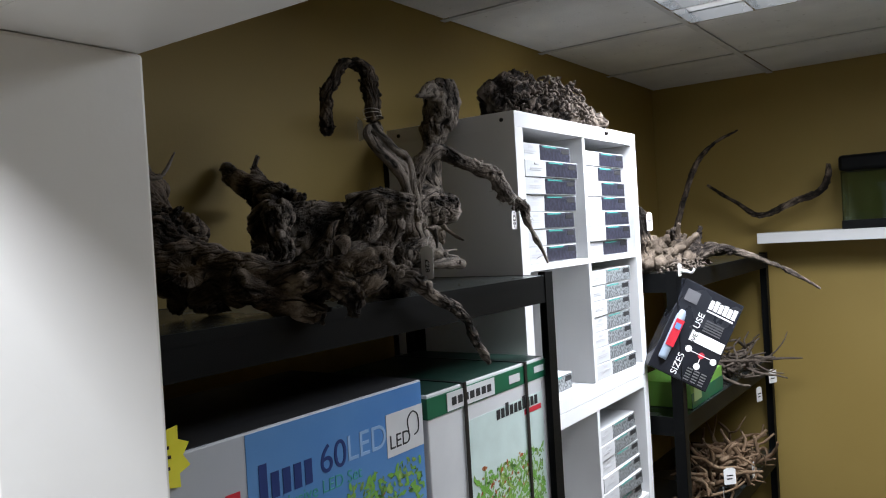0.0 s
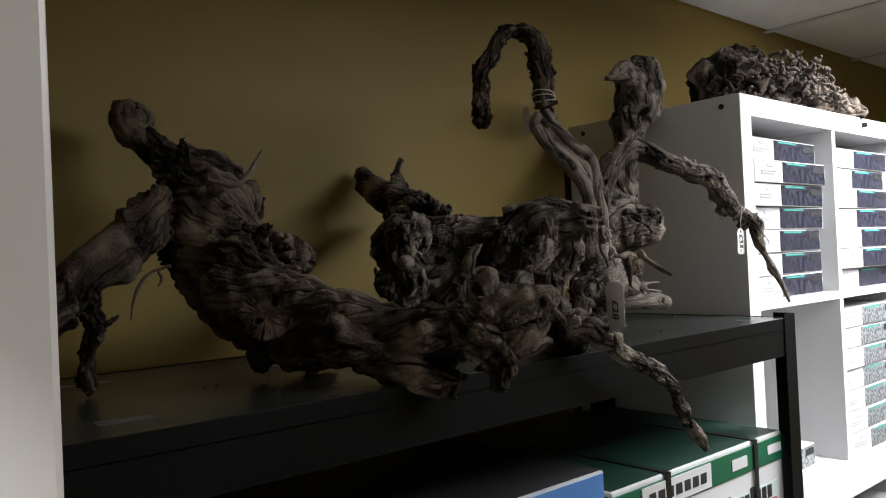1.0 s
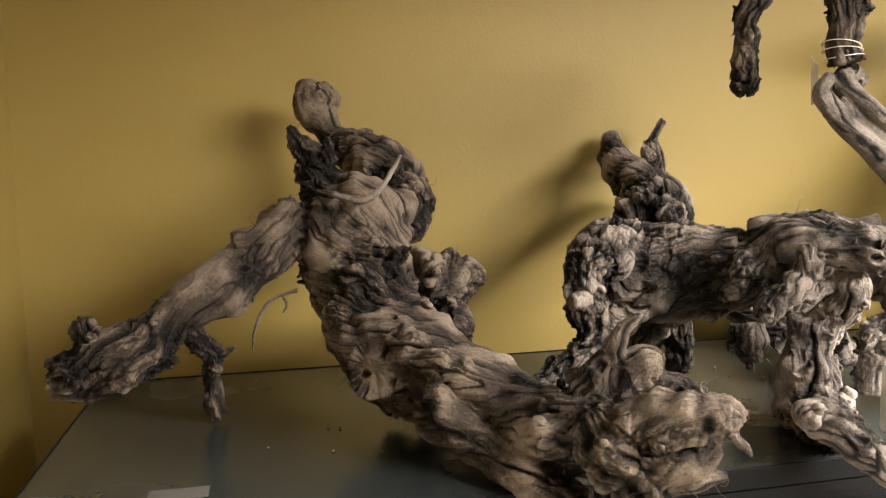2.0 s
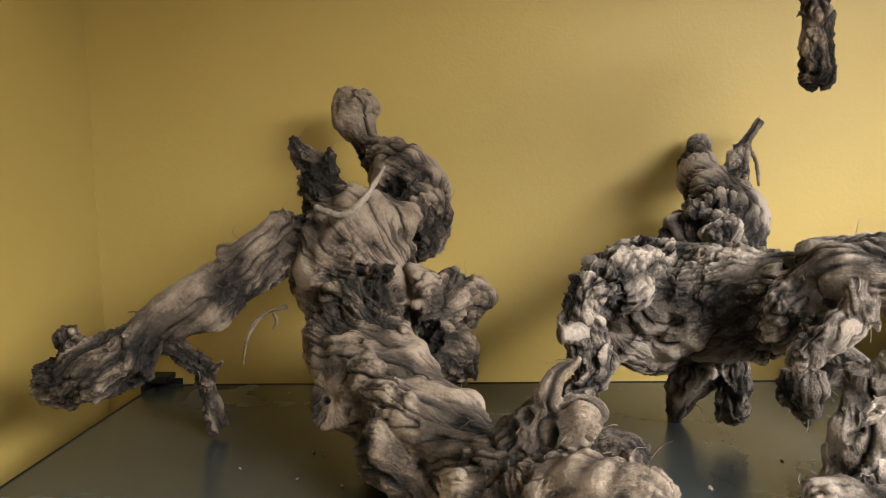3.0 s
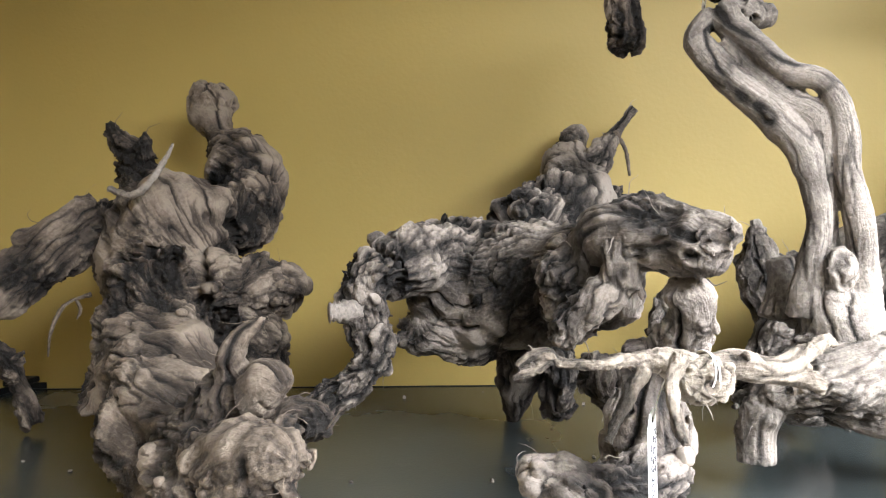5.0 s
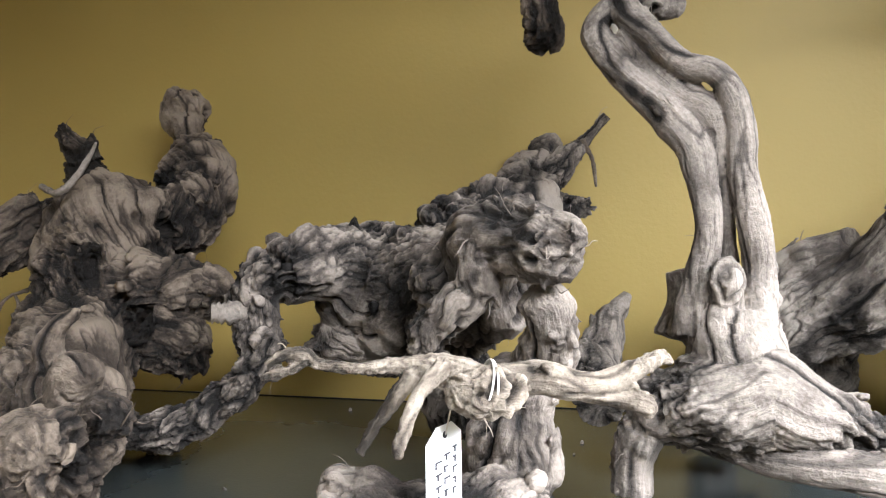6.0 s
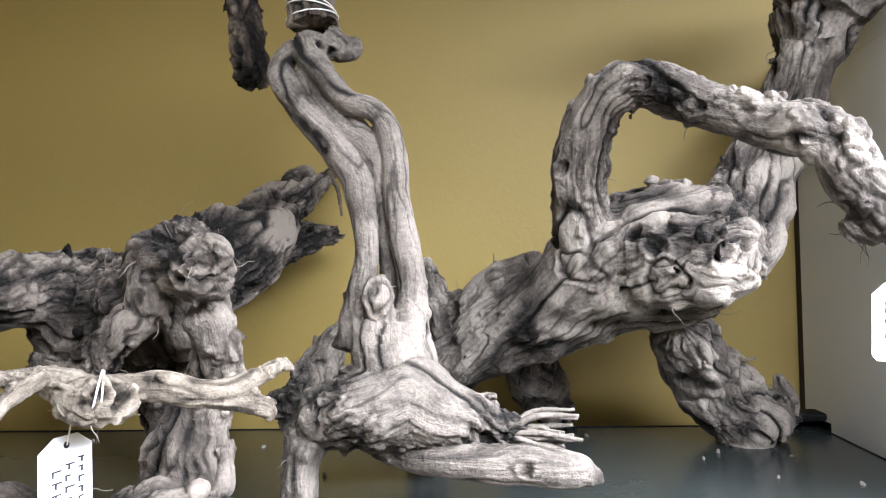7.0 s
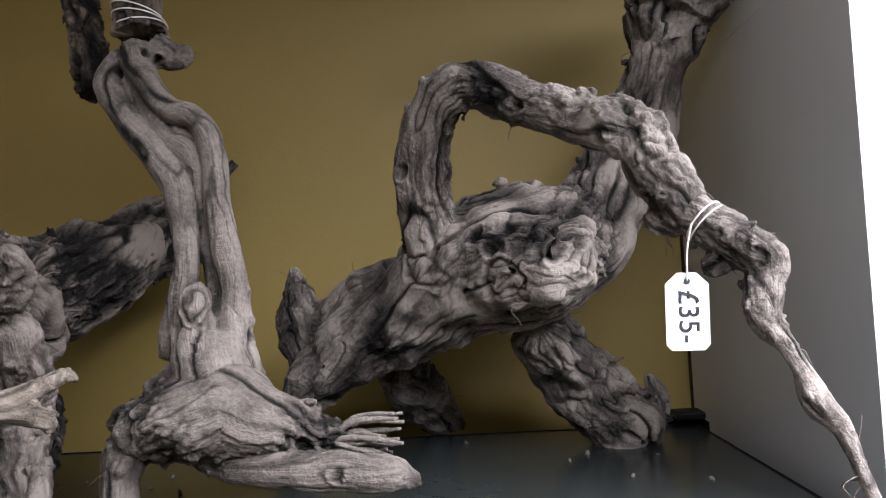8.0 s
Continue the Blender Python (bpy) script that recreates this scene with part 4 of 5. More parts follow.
BRANCH_C["bud"] = [(1.54, -0.09, 1.786, 0.0037), (1.553, -0.086, 1.783, 0.0021)]
BRANCH_C["knot"] = [(1.474, -0.138, 1.794, 0.009), (1.479, -0.133, 1.792, 0.0111), (1.486, -0.127, 1.79, 0.0092), (1.492, -0.12, 1.792, 0.0073)]
Cb = driftwood("driftwood_branch", "bleached thin branch with a forked end, price tag tied on", list(BRANCH_C.values()), WOOD_C, seed=33, pits=10, cover=0.55, voxel=0.0009, gnarl=0.7, loose=0.6, knots=1.0, flakes=0.5, burrs=[(1.48, -0.135, 1.798, 0.006), (1.54, -0.09, 1.786, 0.006), (1.503, -0.115, 1.798, 0.006)])

VINE = {}
VINE["stem_near"] = [(1.58, 0.014, 1.803, 0.0152), (1.581, 0.011, 1.833, 0.0111), (1.585, 0.01, 1.862, 0.0081), (1.582, 0.013, 1.891, 0.0092), (1.578, 0.018, 1.911, 0.0109), (1.565, 0.025, 1.931, 0.0115), (1.546, 0.034, 1.952, 0.0104), (1.529, 0.044, 1.974, 0.0104), (1.521, 0.05, 1.993, 0.0091), (1.528, 0.053, 2.006, 0.0073), (1.533, 0.054, 2.009, 0.0051)]
VINE["stem_far"] = [(1.61, 0.013, 1.802, 0.0136), (1.613, 0.014, 1.836, 0.0103), (1.61, 0.012, 1.865, 0.0093), (1.606, 0.014, 1.892, 0.0087), (1.604, 0.016, 1.919, 0.0085), (1.601, 0.016, 1.938, 0.0085), (1.59, 0.018, 1.954, 0.0076), (1.574, 0.024, 1.961, 0.0081), (1.558, 0.032, 1.978, 0.0086), (1.544, 0.046, 1.996, 0.0107), (1.539, 0.053, 2.013, 0.013)]
VINE["stem_mid"] = [(1.597, 0.022, 1.809, 0.012), (1.597, 0.024, 1.845, 0.0067), (1.595, 0.021, 1.872, 0.006), (1.593, 0.02, 1.898, 0.0063), (1.589, 0.022, 1.927, 0.01), (1.572, 0.028, 1.943, 0.0102), (1.552, 0.04, 1.967, 0.0088), (1.538, 0.048, 1.988, 0.0086)]
VINE["knot"] = [(1.595, 0.004, 1.82, 0.0083), (1.594, -0.002, 1.833, 0.0101), (1.594, 0.006, 1.843, 0.0071)]
VINE["side_bulge"] = [(1.571, 0.045, 1.838, 0.0092), (1.574, 0.045, 1.817, 0.012), (1.569, 0.04, 1.796, 0.014)]
VINE["knob"] = [(1.549, 0.055, 2.014, 0.0144), (1.562, 0.058, 2.007, 0.0097), (1.569, 0.06, 2.008, 0.0081), (1.571, 0.062, 2.015, 0.0041)]
VINE["base"] = [(1.545, 0.012, 1.75, 0.0151), (1.565, 0.006, 1.76, 0.0221), (1.592, -0.0, 1.768, 0.0274), (1.619, -0.004, 1.768, 0.0257), (1.645, -0.003, 1.759, 0.0174), (1.669, -0.001, 1.753, 0.0105), (1.685, 0.003, 1.751, 0.0063)]
VINE["flare"] = [(1.602, 0.01, 1.785, 0.0287), (1.599, 0.013, 1.802, 0.0253), (1.6, 0.014, 1.817, 0.0225)]
VINE["base_leg"] = [(1.549, -0.0, 1.746, 0.0134), (1.543, 0.0, 1.729, 0.0119), (1.542, -0.0, 1.71, 0.0119)]
VINE["log"] = [(1.588, 0.012, 1.739, 0.0086), (1.619, -0.008, 1.736, 0.0096), (1.653, -0.018, 1.735, 0.0107), (1.686, -0.024, 1.734, 0.0126), (1.71, -0.02, 1.731, 0.01), (1.726, -0.015, 1.725, 0.0034)]
VINE["root_back"] = [(1.519, 0.085, 1.742, 0.0172), (1.517, 0.16, 1.762, 0.0178), (1.524, 0.2, 1.788, 0.0132), (1.538, 0.212, 1.811, 0.0043)]
VINE["root_back_low"] = [(1.572, 0.1, 1.74, 0.0244), (1.604, 0.12, 1.719, 0.0188), (1.629, 0.119, 1.71, 0.0122)]
VINE["root_side"] = [(1.525, 0.08, 1.759, 0.0099), (1.503, 0.1, 1.753, 0.0102), (1.491, 0.105, 1.747, 0.0069)]
HOOK_LIMB = [(1.544, 0.05, 2.02, 0.0176), (1.541, 0.053, 2.042, 0.0149), (1.546, 0.056, 2.065, 0.0157), (1.55, 0.062, 2.096, 0.0151), (1.548, 0.07, 2.125, 0.0125), (1.528, 0.084, 2.136, 0.009), (1.504, 0.093, 2.125, 0.0097), (1.486, 0.1, 2.095, 0.0104), (1.473, 0.108, 2.072, 0.0114), (1.476, 0.111, 2.05, 0.0115), (1.479, 0.114, 2.028, 0.0116), (1.482, 0.116, 2.01, 0.0139), (1.474, 0.117, 2.006, 0.0093), (1.466, 0.118, 2.007, 0.0042)]
HOOK_BURL = [(1.568, 0.066, 2.078, 0.0111), (1.58, 0.066, 2.072, 0.0049)]
Dv = driftwood("driftwood_vine", "pale twisted vine stump rising into a hooked stem", list(VINE.values()), WOOD_D, seed=44, pits=8, cover=0.6, gnarl=0.4, knots=0.3, loose=0.9, fluting=0.2, flakes=1.2, flake_top=1.79, twist=4, swell=1.0, burrs=[(1.566, 0.06, 2.009, 0.006)], eyes=[(1.592, -0.01, 1.834, 0.0105)])
driftwood("hooked_stem", "dark knobbly hooked end of the stem", [HOOK_LIMB, HOOK_BURL], WOOD_A, seed=46, gnarl=1.0, knots=1.4, loose=1.0, flakes=1.0, parent=Dv, top=False)
rng = random.Random(4)
for k in range(26):
    y, z = -0.008 + 0.0012 * k, 1.749 + rng.uniform(-0.009, 0.009)
    far_end = 1.698 + rng.uniform(0, 0.02)
    twig("fibre", [(1.676, y * 0.6, 1.751 + (z - 1.751) * 0.5, 0.0019), (1.69, y, z + rng.uniform(-0.005, 0.005), rng.uniform(0.0012, 0.0022)), (far_end, y + rng.uniform(-0.006, 0.006), 1.749 + (z - 1.749) * 1.5, 0.0011)], WOOD_D, Dv, "frayed pale root fibre")

ROOT_E = {}
ROOT_E["trunk"] = [(1.602, 0.202, 1.702, 0.0174), (1.609, 0.202, 1.735, 0.0189), (1.624, 0.2, 1.762, 0.0238), (1.657, 0.181, 1.783, 0.028), (1.697, 0.16, 1.807, 0.0327), (1.735, 0.144, 1.834, 0.0419), (1.78, 0.134, 1.856, 0.0502), (1.819, 0.139, 1.859, 0.0487), (1.854, 0.16, 1.877, 0.0401), (1.886, 0.182, 1.92, 0.0299), (1.915, 0.193, 1.97, 0.0266), (1.933, 0.193, 2.019, 0.0256), (1.944, 0.192, 2.055, 0.0365)]
ROOT_E["head"] = [(1.939, 0.185, 2.056, 0.0337), (1.955, 0.178, 2.093, 0.0426), (1.955, 0.176, 2.139, 0.039), (1.965, 0.176, 2.17, 0.0267)]
ROOT_E["beak"] = [(1.918, 0.168, 2.14, 0.0243), (1.882, 0.165, 2.133, 0.0154), (1.859, 0.163, 2.125, 0.0093), (1.836, 0.162, 2.119, 0.0042)]
ROOT_E["rotten"] = [(1.788, 0.11, 1.849, 0.0378), (1.816, 0.085, 1.854, 0.0321), (1.836, 0.085, 1.853, 0.023), (1.852, 0.1, 1.851, 0.0143)]
ROOT_E["lower"] = [(1.765, 0.13, 1.825, 0.0244), (1.794, 0.115, 1.825, 0.0216), (1.829, 0.115, 1.828, 0.0181)]
ROOT_E["spike"] = [(1.623, 0.215, 1.773, 0.0233), (1.61, 0.223, 1.811, 0.0216), (1.606, 0.223, 1.839, 0.0124), (1.604, 0.224, 1.861, 0.0036)]
ROOT_E["spike_low"] = [(1.631, 0.213, 1.795, 0.0152), (1.632, 0.213, 1.821, 0.0081), (1.637, 0.213, 1.832, 0.003)]
ROOT_E["shoulder"] = [(1.646, 0.2, 1.811, 0.0209), (1.67, 0.19, 1.833, 0.0196), (1.702, 0.17, 1.844, 0.02)]
ROOT_E["back_leg"] = [(1.695, 0.223, 1.777, 0.0246), (1.709, 0.3, 1.732, 0.026), (1.728, 0.345, 1.703, 0.0191), (1.749, 0.36, 1.688, 0.0043)]
ROOT_E["leg"] = [(1.816, 0.17, 1.803, 0.0245), (1.845, 0.225, 1.762, 0.0296), (1.875, 0.25, 1.723, 0.0326), (1.904, 0.25, 1.705, 0.0304), (1.918, 0.242, 1.694, 0.0207)]
ROOT_E["toe"] = [(1.91, 0.249, 1.706, 0.0251), (1.926, 0.244, 1.724, 0.0125), (1.919, 0.239, 1.749, 0.0041)]
ROOT_E["arch"] = [(1.736, 0.125, 1.875, 0.0257), (1.732, 0.109, 1.907, 0.0199), (1.734, 0.095, 1.933, 0.019), (1.741, 0.08, 1.954, 0.0165), (1.754, 0.068, 1.971, 0.017), (1.772, 0.058, 1.976, 0.0175), (1.793, 0.035, 1.96, 0.0152), (1.816, 0.018, 1.945, 0.0146), (1.837, 0.004, 1.933, 0.0149), (1.855, -0.012, 1.926, 0.0157), (1.868, -0.021, 1.915, 0.0147), (1.872, -0.028, 1.895, 0.0151), (1.881, -0.037, 1.876, 0.0142)]
ROOT_E["arm"] = [(1.877, -0.035, 1.88, 0.0136), (1.892, -0.045, 1.864, 0.0107), (1.904, -0.057, 1.851, 0.0122), (1.915, -0.062, 1.84, 0.0115), (1.911, -0.065, 1.826, 0.0096), (1.91, -0.069, 1.811, 0.008), (1.919, -0.071, 1.798, 0.0049), (1.924, -0.075, 1.784, 0.0045), (1.929, -0.078, 1.77, 0.0064), (1.938, -0.082, 1.758, 0.0044), (1.942, -0.088, 1.743, 0.0035), (1.946, -0.092, 1.728, 0.0029), (1.948, -0.095, 1.715, 0.0019)]
ROOT_E["arm_spur"] = [(1.901, -0.054, 1.847, 0.008), (1.893, -0.05, 1.841, 0.0075), (1.886, -0.048, 1.84, 0.0041)]
ROOT_E["elbow"] = [(1.866, -0.028, 1.876, 0.0085), (1.877, -0.03, 1.865, 0.0072), (1.882, -0.03, 1.86, 0.0033)]
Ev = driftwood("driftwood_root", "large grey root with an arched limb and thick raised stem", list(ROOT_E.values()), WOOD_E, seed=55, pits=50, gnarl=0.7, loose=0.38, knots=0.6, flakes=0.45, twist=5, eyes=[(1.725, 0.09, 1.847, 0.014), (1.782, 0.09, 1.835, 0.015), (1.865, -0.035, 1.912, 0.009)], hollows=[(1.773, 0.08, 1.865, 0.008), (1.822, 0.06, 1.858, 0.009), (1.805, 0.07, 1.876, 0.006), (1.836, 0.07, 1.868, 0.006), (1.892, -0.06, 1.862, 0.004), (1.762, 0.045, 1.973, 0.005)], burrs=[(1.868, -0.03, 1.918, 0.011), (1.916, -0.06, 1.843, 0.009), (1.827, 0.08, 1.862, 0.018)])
twig("twig", [(1.861, 0.235, 1.776, 0.0026), (1.874, 0.225, 1.768, 0.0025), (1.883, 0.22, 1.765, 0.002), (1.894, 0.22, 1.767, 0.001)], WOOD_A, Ev)


hairs(A, 130, WOOD_A, 1)
hairs(Bt, 120, WOOD_B, 2)
hairs(Dv, 26, WOOD_B, 3, longest=0.012)
hairs(Ev, 130, WOOD_B, 4)
hairs(Cb, 40, WOOD_C, 5, longest=0.012)


tagged(box("sticker", 0.90, -0.028, SHELF + 0.0002, 0.945, -0.008, SHELF + 0.0006, plain("worn_sticker_paper", (0.085, 0.083, 0.075), 0.6), bevel=0), "worn pale sticker on the dark shelf board", "sticker")
# crumbs of bark that have dropped on the board
rng = random.Random(77)
bm = bmesh.new()
for _ in range(40):
    k = rng.uniform(0.0006, 0.0022)
    bmesh.ops.create_icosphere(bm, subdivisions=1, radius=1, matrix=Matrix.LocRotScale((rng.uniform(0.95, 1.93), rng.uniform(-0.07, 0.3), SHELF + k * 0.4), Euler((rng.random() * 3, rng.random() * 3, 0)), (k, k * 1.6, k * 0.6)))
tagged(part("bark_crumbs", bm, WOOD_D), "small bark crumbs scattered on the shelf board", "crumbs", "", "stuff")


# ---------------------------------------------------------------- price tags
def price_tag(label, m, lines, text="", w=0.0235, h=0.041, back=""):
    bm = bmesh.new()
    pts = [(-w * 0.5, -h + 0.003), (-w * 0.5 + 0.003, -h), (w * 0.5 - 0.003, -h), (w * 0.5, -h + 0.003), (w * 0.5, -0.006), (w * 0.22, 0.0), (-w * 0.22, 0.0), (-w * 0.5, -0.006)]
    lo = [bm.verts.new((x, y, 0)) for x, y in pts]
    hi = [bm.verts.new((x, y, 0.0004)) for x, y in pts]
    bm.faces.new(lo[::-1]), bm.faces.new(hi)
    for k in range(8):
        bm.faces.new((lo[k], lo[(k + 1) % 8], hi[(k + 1) % 8], hi[k]))
    tag = thing("price_tag", label, "price tag", "price tags", m)
    part("card", bm, CARD, tag)
    bm = bmesh.new()
    bmesh.ops.create_cone(bm, cap_ends=True, segments=14, radius1=0.0016, radius2=0.0016, depth=0.0005, matrix=pose(0, -0.0045, 0.0007))
    part("eyelet", bm, INK, tag, "dark punched hole")
    if text:
        writing("price", text, 0.0155, pose(0, -h * 0.56, 0.0007, 0, 0, -90), INK, tag)
    if back:
        writing("price", back, 0.0155, pose(0, -h * 0.6, -0.0004, 0, 180, 0) @ pose(0, 0, 0, 0, 0, -90), INK, tag)
    if lines:
        bars("scribble", lines, pose(0, 0, 0.0004), INK, tag)
    return tag


t35 = price_tag("white card price tag hanging on a string from the arched limb", pose(1.8755, -0.056, 1.8375, 90, 2, 4), [], "£35-")
tube("string", [(0, -0.0045, 0.001, 0.0005), (0.0005, 0.012, 0.001, 0.0005), (0.003, 0.026, 0.002, 0.0005)], STRING, t35, 5)
rng = random.Random(12)
scrawl = []
for column, (x, letters) in enumerate(((0.0062, 5), (0.0002, 7), (-0.0058, 6))):
    y = -0.0115 - 0.002 * column
    for _ in range(letters):
        tall = rng.choice((0.0022, 0.0026, 0.004))
        scrawl.append((1.35 * x - 0.001, y - 0.0007, 1.35 * x - 0.001 + 1.4 * tall, y))
        scrawl.append((1.35 * x - 0.001 + rng.choice((0, 0.0018)), y - 0.003, 1.35 * x - 0.0002 + rng.choice((0, 0.0018)), y - 0.0007))
        y -= rng.uniform(0.0044, 0.0056)
tl = price_tag("white card price tag with faint handwriting tied to the branch", pose(1.459, -0.118, 1.774, 90, 0, 75), scrawl, w=0.033, h=0.056, back="£28")
tube("string", [(0, -0.0045, 0.001, 0.0004), (0.0, 0.008, 0.004, 0.0004), (0.0, 0.018, 0.008, 0.0004)], STRING, tl, 5)


th = price_tag("white card price tag hanging edge-on behind the hooked stem", pose(1.531, 0.078, 2.024, 90, 6, 70), [], w=0.02, h=0.04)
tube("string", [(0, -0.0045, 0.001, 0.0004), (0.004, 0.004, 0.001, 0.0004), (0.012, 0.01, 0.001, 0.0004)], STRING, th, 5)


def winding(rows, label):
    ob = thing("string_winding", label, "string", "string windings")
    for x, y, z, r, way in rows:
        turn = Vector(way).to_track_quat("Z", "Y")
        ring = [(*(Vector((x, y, z)) + turn @ Vector((r * math.cos(a), r * math.sin(a), 0))), 0.0005) for a in np.linspace(0, 2 * math.pi, 13)]
        tube("turn", ring, STRING, ob, 5)
    return ob


winding([(1.542, 0.053, 2.033, 0.0178, (0.1, 0.1, 1)), (1.541, 0.053, 2.038, 0.0175, (0.25, 0.1, 1)), (1.543, 0.053, 2.027, 0.018, (-0.1, 0.05, 1))], "white string wound round the hooked stem")
winding([(1.481, -0.13, 1.795, 0.0113, (1, 0.45, -0.25)), (1.483, -0.129, 1.7945, 0.0112, (1, 0.5, -0.1))], "white string tied round the branch")
winding([(1.890, -0.0445, 1.865, 0.0128, (0.027, -0.022, -0.029)), (1.8915, -0.0455, 1.8635, 0.0126, (0.027, -0.018, -0.032))], "white string tied round the limb")


# ---------------------------------------------------------------- things further off
def crooked(bm, r, x, y, z, z0, length, rad, bends=4, curl=0.6):
    d = Vector((r.gauss(0, 1), r.gauss(0, 1), r.gauss(0, 0.45))).normalized()
    p, rows = Vector((x, y, z)), []
    for k in range(bends):
        rows.append((p.x, p.y, max(p.z, z0 + rad), rad * (1 - 0.7 * k / bends)))
        d = (d + Vector((r.gauss(0, curl), r.gauss(0, curl), r.gauss(0, curl)))).normalized()
        p = p + d * length / bends
    return tube_into(bm, curve(rows)[::2], 6, r, 0.6)


def heap(name, label, cx, cy, z0, sx, sy, sz, n, seed, mat, length=0.1, thick=(0.004, 0.012), curl=0.6, group=""):
    """A heap of short crooked roots, too many to count."""
    r = random.Random(seed)
    bm = bmesh.new()
    for _ in range(n):
        a, q = r.uniform(0, 6.28), r.random() ** 0.5
        hz = sz * math.sqrt(max(0.05, 1 - q * q))
        crooked(bm, r, cx + sx * q * math.cos(a), cy + sy * q * math.sin(a), z0 + hz * r.random() ** 0.6, z0, length * r.uniform(0.5, 1.2), r.uniform(*thick), 4, curl)
    return tagged(part(name, bm, mat, None, "", True), label, "roots", group, "stuff")


driftwood("root_clump", "dry shaggy pale root clump on top of the white shelf unit", [
    [(2.17, 0.17, 2.13, 0.045), (2.23, 0.15, 2.16, 0.058), (2.31, 0.14, 2.155, 0.062), (2.41, 0.10, 2.14, 0.055), (2.49, 0.06, 2.12, 0.038), (2.545, 0.0, 2.085, 0.02)],
    [(2.19, 0.08, 2.11, 0.03), (2.28, 0.05, 2.115, 0.036), (2.40, 0.03, 2.105, 0.03)],
], WOOD_FAR, seed=81, voxel=0.0026, gnarl=1.5, loose=1.8, knots=2.5, flakes=3.0, group="roots on the shelf unit")
heap("curly_roots", "pale curled flaky bark over the root clump", 2.35, 0.10, 2.082, 0.20, 0.12, 0.145, 460, 71, WOOD_FAR, 0.04, (0.003, 0.007), 1.2)

# the second rack: roots on its boards
heap("root_heap", "heap of pale knobbly roots on the second rack's top board", 3.05, 0.03, 1.632, 0.25, 0.10, 0.10, 60, 5, WOOD_A, 0.13, (0.012, 0.03), 0.35)
log = driftwood("driftwood_log", "brown root with a long pale pointed end on the rack", [
    [(3.0, -0.02, 1.66, 0.025), (3.14, -0.05, 1.68, 0.03), (3.17, -0.14, 1.69, 0.02), (3.12, -0.236, 1.67, 0.011), (3.1, -0.341, 1.628, 0.008), (3.1, -0.42, 1.582, 0.006), (3.1, -0.463, 1.552, 0.004)],
    [(3.14, -0.05, 1.68, 0.018), (3.17, -0.06, 1.73, 0.012), (3.175, -0.07, 1.775, 0.009)],
    [(3.06, -0.03, 1.69, 0.02), (3.05, -0.02, 1.74, 0.018), (3.03, -0.02, 1.77, 0.01)],
], WOOD_FAR, seed=91, voxel=0.003, gnarl=0.9, smooth=2, group="roots on the second rack")
heap("bark_chips", "pale flaky bark chips along the front of the rack's top board", 3.0, -0.07, 1.632, 0.24, 0.035, 0.035, 110, 15, WOOD_FAR, 0.035, (0.003, 0.006), 0.9)
driftwood("driftwood_branch", "long thin dark branch standing before the end wall", [
    [(3.95, 0.124, 1.954, 0.006), (3.95, 0.006, 1.869, 0.009), (3.95, -0.097, 1.804, 0.012), (3.95, -0.225, 1.849, 0.014), (3.95, -0.337, 1.887, 0.014), (3.95, -0.368, 1.94, 0.014), (3.95, -0.377, 2.0, 0.009)],
], WOOD_A, seed=92, voxel=0.003, gnarl=0.9, smooth=2, group="roots on the second rack")
driftwood("driftwood_branch", "tall thin dark branch curving up from the root heap", [
    [(3.56, 0.17, 1.64, 0.016), (3.6, 0.148, 1.795, 0.013), (3.6, 0.077, 1.998, 0.011), (3.6, 0.002, 2.093, 0.008), (3.6, -0.111, 2.146, 0.004)],
], WOOD_A, seed=93, voxel=0.003, gnarl=0.9, smooth=2, group="roots on the second rack")
heap("twig_heap", "heap of thin pale twigs on the rack's middle board", 3.62, -0.04, 1.172, 0.26, 0.08, 0.1, 60, 6, WOOD_FAR, 0.3, (0.004, 0.009), 0.35)
heap("root_heap", "heap of small reddish roots with tags on the lower board", 3.4, -0.02, 0.752, 0.4, 0.09, 0.16, 130, 8, wood("reddish_root_wood", (0.03, 0.016, 0.009), (0.13, 0.075, 0.04), (0.28, 0.2, 0.13)), 0.24, (0.004, 0.012), 0.55)
for k, (x, y, z) in enumerate([(3.12, -0.115, 0.86), (3.52, -0.118, 0.84), (3.7, -0.112, 1.1), (3.95, -0.112, 1.13), (3.22, -0.112, 0.9)]):
    tg = price_tag("white card tag among the small roots", pose(x, y, z, 88, 0, 20 - 17 * k), [(-0.012, -0.03, 0.012, -0.026), (-0.012, -0.042, 0.01, -0.038)], w=0.045, h=0.06)
grn = thing("green_carton", "green printed carton on the rack's middle board", "carton", "", pose(2.93, -0.085, 1.172))
box("carton_body", 0, 0, 0, 0.36, 0.2, 0.085, LIME, grn, 0.002)
box("carton_flap", 0.02, -0.002, 0.02, 0.1, 0.0, 0.12, plain("pale_green_print", (0.30, 0.42, 0.2), 0.4), grn, 0)
box("dark_band", 0.0, -0.0012, 0.0, 0.36, 0.001, 0.05, GREEN, grn, 0)

price_tag("white card tag on a small root by the shelf unit", pose(2.86, 0.0, 1.83, 90, 0, -10), [(-0.01, -0.03, 0.01, -0.026)], w=0.035, h=0.06)
driftwood("driftwood_stump", "small dark stump on the second rack", [[(2.86, 0.03, 1.65, 0.03), (2.86, 0.03, 1.74, 0.028), (2.855, 0.03, 1.81, 0.022), (2.85, 0.03, 1.85, 0.016)]], WOOD_A, seed=94, voxel=0.003, group="roots on the second rack")

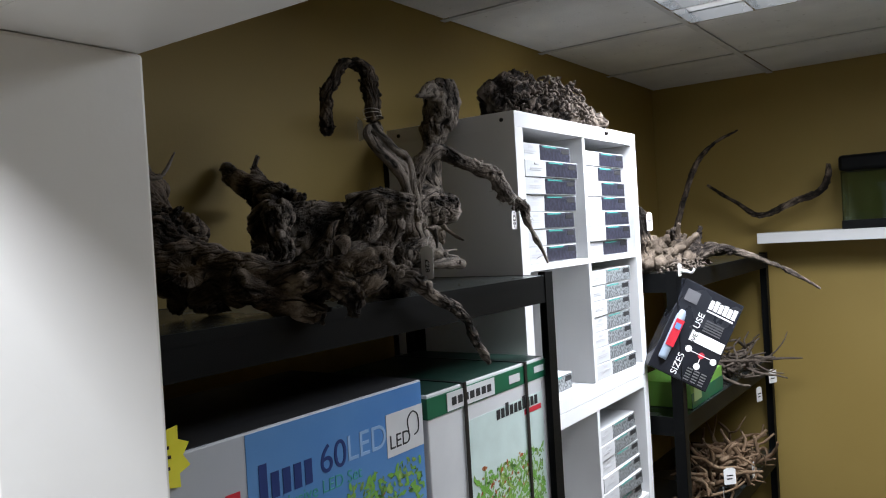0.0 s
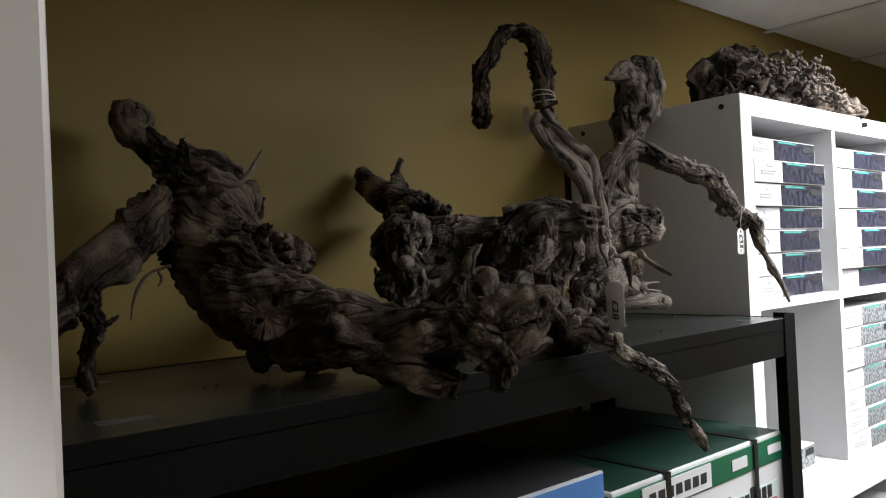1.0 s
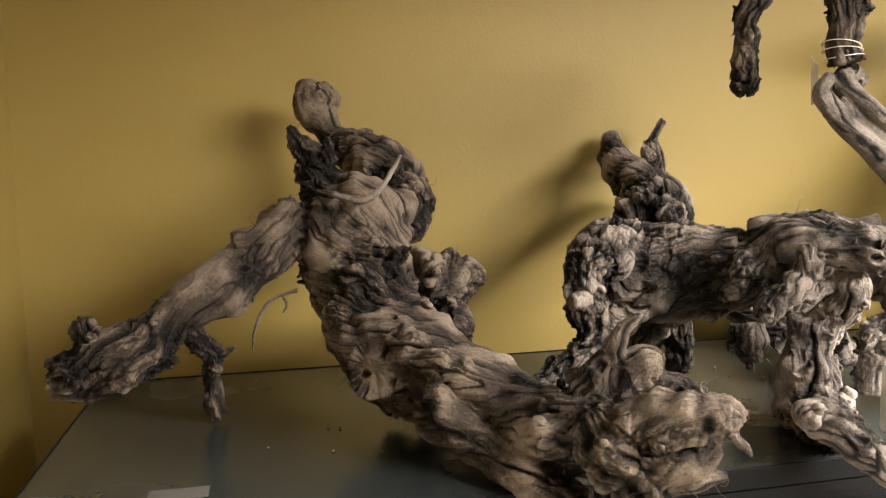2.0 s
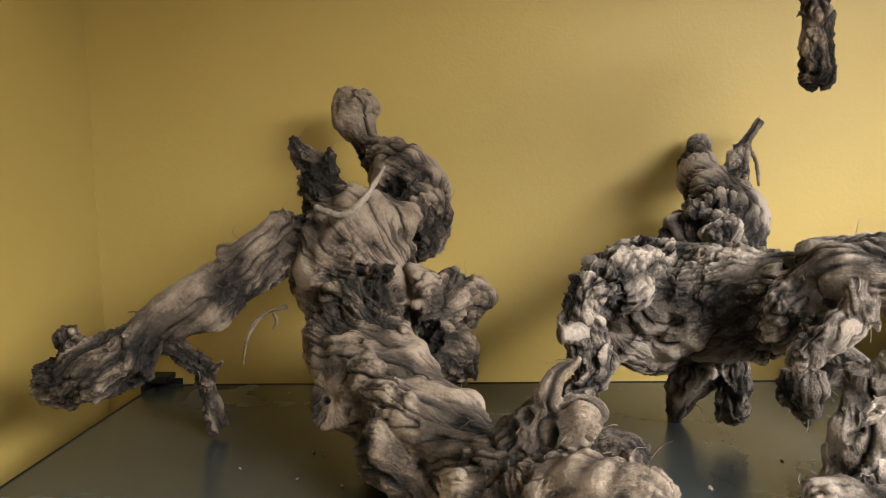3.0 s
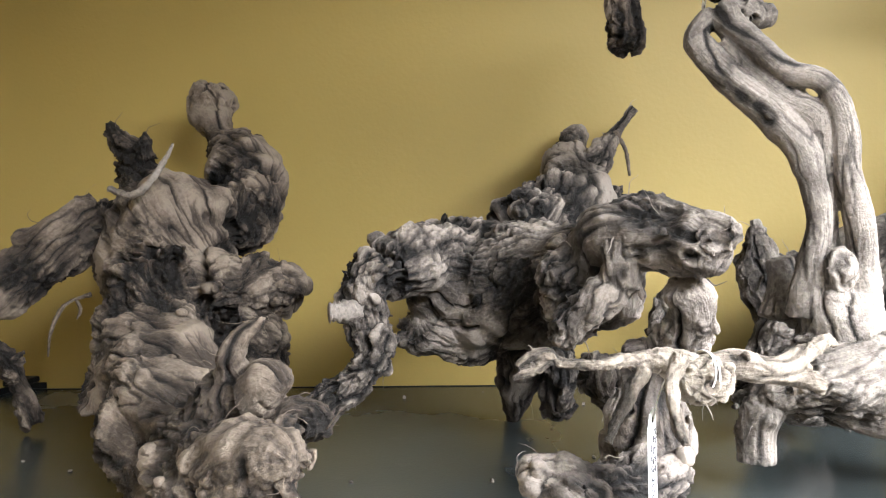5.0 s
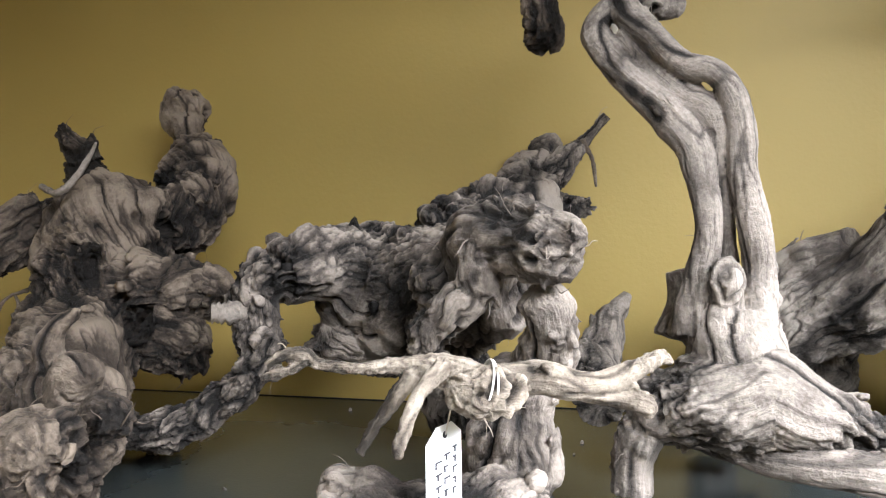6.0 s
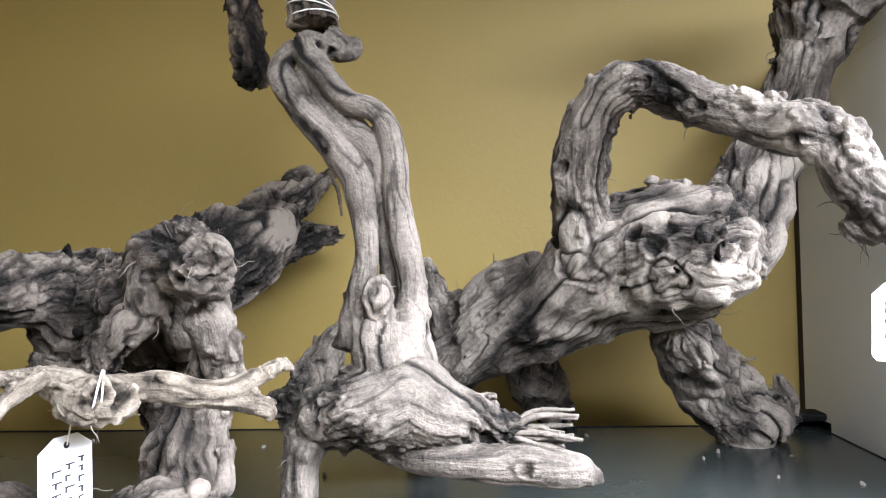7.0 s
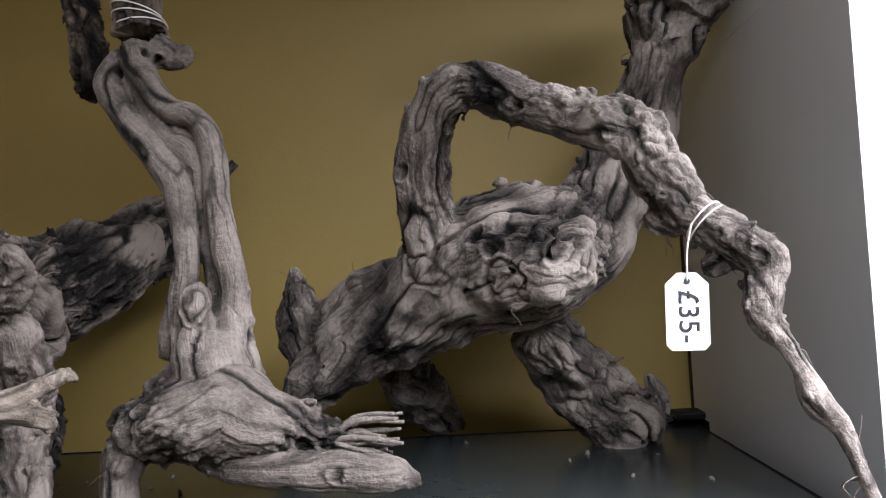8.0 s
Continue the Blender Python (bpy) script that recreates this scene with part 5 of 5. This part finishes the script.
# hanging pack on the second rack's post
HOOK = plain("white_plastic_hook", (0.78, 0.78, 0.76), 0.3)
pack_m = pose(2.867, -0.172, 1.579, 0, 0, -48) @ pose(0, 0, 0, 90) @ pose(0, 0, 0, 0, 0, -29) @ Matrix.Scale(1.28, 4)
pack = thing("hanging_pack", "black printed hardware carton hanging tilted from a white hook", "carton", "", pack_m)
PACK = surface("black_glossy_print", (0.012, 0.013, 0.018), (0.022, 0.024, 0.03), 0.25, 8, 200, 0.03)
box("carton_body", -0.055, -0.235, -0.045, 0.11, 0.0, 0.0, PACK, pack, 0.002)
z = 0.0006
bars("logo_shape", [(0.025 + 0.013 * k, -0.045, 0.0355 + 0.013 * k, -0.022 + 0.003 * (k % 2)) for k in range(6)], pose(0, 0, z), CARD, pack, "white brand block")
bars("sub_line", [(0.025, -0.053, 0.1, -0.049)], pose(0, 0, z), CARD, pack)
bars("model_box", [(-0.042, -0.05, -0.006, -0.02)], pose(0, 0, z), plain("grey_print", (0.12, 0.12, 0.13), 0.4), pack)
bars("small_print", [(0.035, -0.075 - 0.0065 * k, 0.085, -0.0715 - 0.0065 * k) for k in range(5)], pose(0, 0, z), plain("dim_print", (0.10, 0.10, 0.11), 0.4), pack)
writing("heading", "USE", 0.024, pose(0.018, -0.082, z, 0, 0, 90), CARD, pack)
bars("white_field", [(0.012, -0.135, 0.105, -0.108)], pose(0, 0, z), CARD, pack)
writing("field_word", "WET", 0.017, pose(0.024, -0.122, z + 0.0008, 0, 0, 90), INK, pack)
writing("heading", "SIZES", 0.024, pose(0.012, -0.2, z, 0, 0, 90), CARD, pack)
bars("size_list", [(0.04 + 0.02 * i, -0.2 - 0.007 * k, 0.055 + 0.02 * i, -0.197 - 0.007 * k) for i in range(3) for k in range(5)], pose(0, 0, z), plain("dim_list_print", (0.14, 0.14, 0.15), 0.4), pack)


def disc(name, x, y, r, mat, parent, zz):
    bm = bmesh.new()
    bmesh.ops.create_cone(bm, cap_ends=True, segments=20, radius1=r, radius2=r, depth=0.0006, matrix=pose(x, y, zz))
    return part(name, bm, mat, parent)


disc("red_dot", 0.06, -0.158, 0.008, RED, pack, z)
for x, y in ((0.022, -0.155), (0.06, -0.187), (0.095, -0.16)):
    disc("pale_dot", x, y, 0.0085, CARD, pack, z)
bars("cross_line", [(0.03, -0.1585, 0.09, -0.1565), (0.059, -0.18, 0.061, -0.166)], pose(0, 0, z), CARD, pack)
can = part("can_picture", tube_into(bmesh.new(), curve([(-0.03, -0.205, -0.006, 0.013), (-0.03, -0.15, -0.006, 0.0135), (-0.03, -0.095, -0.006, 0.0135), (-0.03, -0.075, -0.006, 0.009)]), 16), plain("silver_blue_print", (0.30, 0.36, 0.45), 0.3), pack, "printed spray can", True)
bars("can_label", [(-0.041, -0.17, -0.019, -0.1)], pose(0, 0, 0.0078), RED, pack)
bars("can_stripe", [(-0.037, -0.125, -0.023, -0.11)], pose(0, 0, 0.0088), BLUE, pack)
hook = thing("wall_hook", "white plastic double hook on the rack post", "hook", "", pose(2.82, -0.103, 1.64))
tube("hook_arm", [(0, 0, 0, 0.006), (0, -0.02, -0.004, 0.005), (0.0, -0.04, -0.008, 0.004), (0.0, -0.048, 0.004, 0.004)], HOOK, hook)
box("hook_plate", -0.012, -0.004, -0.02, 0.012, 0.002, 0.02, HOOK, hook, 0.003)

# shelf on the end wall, with a small tank
sh = thing("wall_shelf", "white floating shelf on the yellow end wall", "shelf", "", pose(RIGHT, -0.09, 1.68))
box("shelf_board", -0.2, -0.9, 0.0, -0.001, 0.0, 0.045, WHITE_BOARD, sh, 0.002)
tk = thing("fish_tank", "small empty glass tank with black trims on the white shelf", "aquarium", "", pose(RIGHT - 0.19, -0.78, 1.7255))
TANKGLASS, nt, p = nodes_of("tank_glass")
p.inputs["Transmission Weight"].default_value, p.inputs["Roughness"].default_value, p.inputs["Base Color"].default_value = 1.0, 0.02, (0.8, 0.95, 0.9, 1)
box("base_trim", 0, 0, 0, 0.17, 0.36, 0.035, STEEL, tk, 0.003)
box("hood", -0.003, -0.003, 0.235, 0.173, 0.363, 0.3, STEEL, tk, 0.014)
for n, a in (("pane", (0.004, 0.004, 0.0355, 0.008, 0.356, 0.2345)), ("pane", (0.162, 0.004, 0.0355, 0.166, 0.356, 0.2345)), ("pane", (0.0085, 0.004, 0.0355, 0.1615, 0.008, 0.2345)), ("pane", (0.0085, 0.352, 0.0355, 0.1615, 0.356, 0.2345))):
    box(n, *a, TANKGLASS, tk, 0)
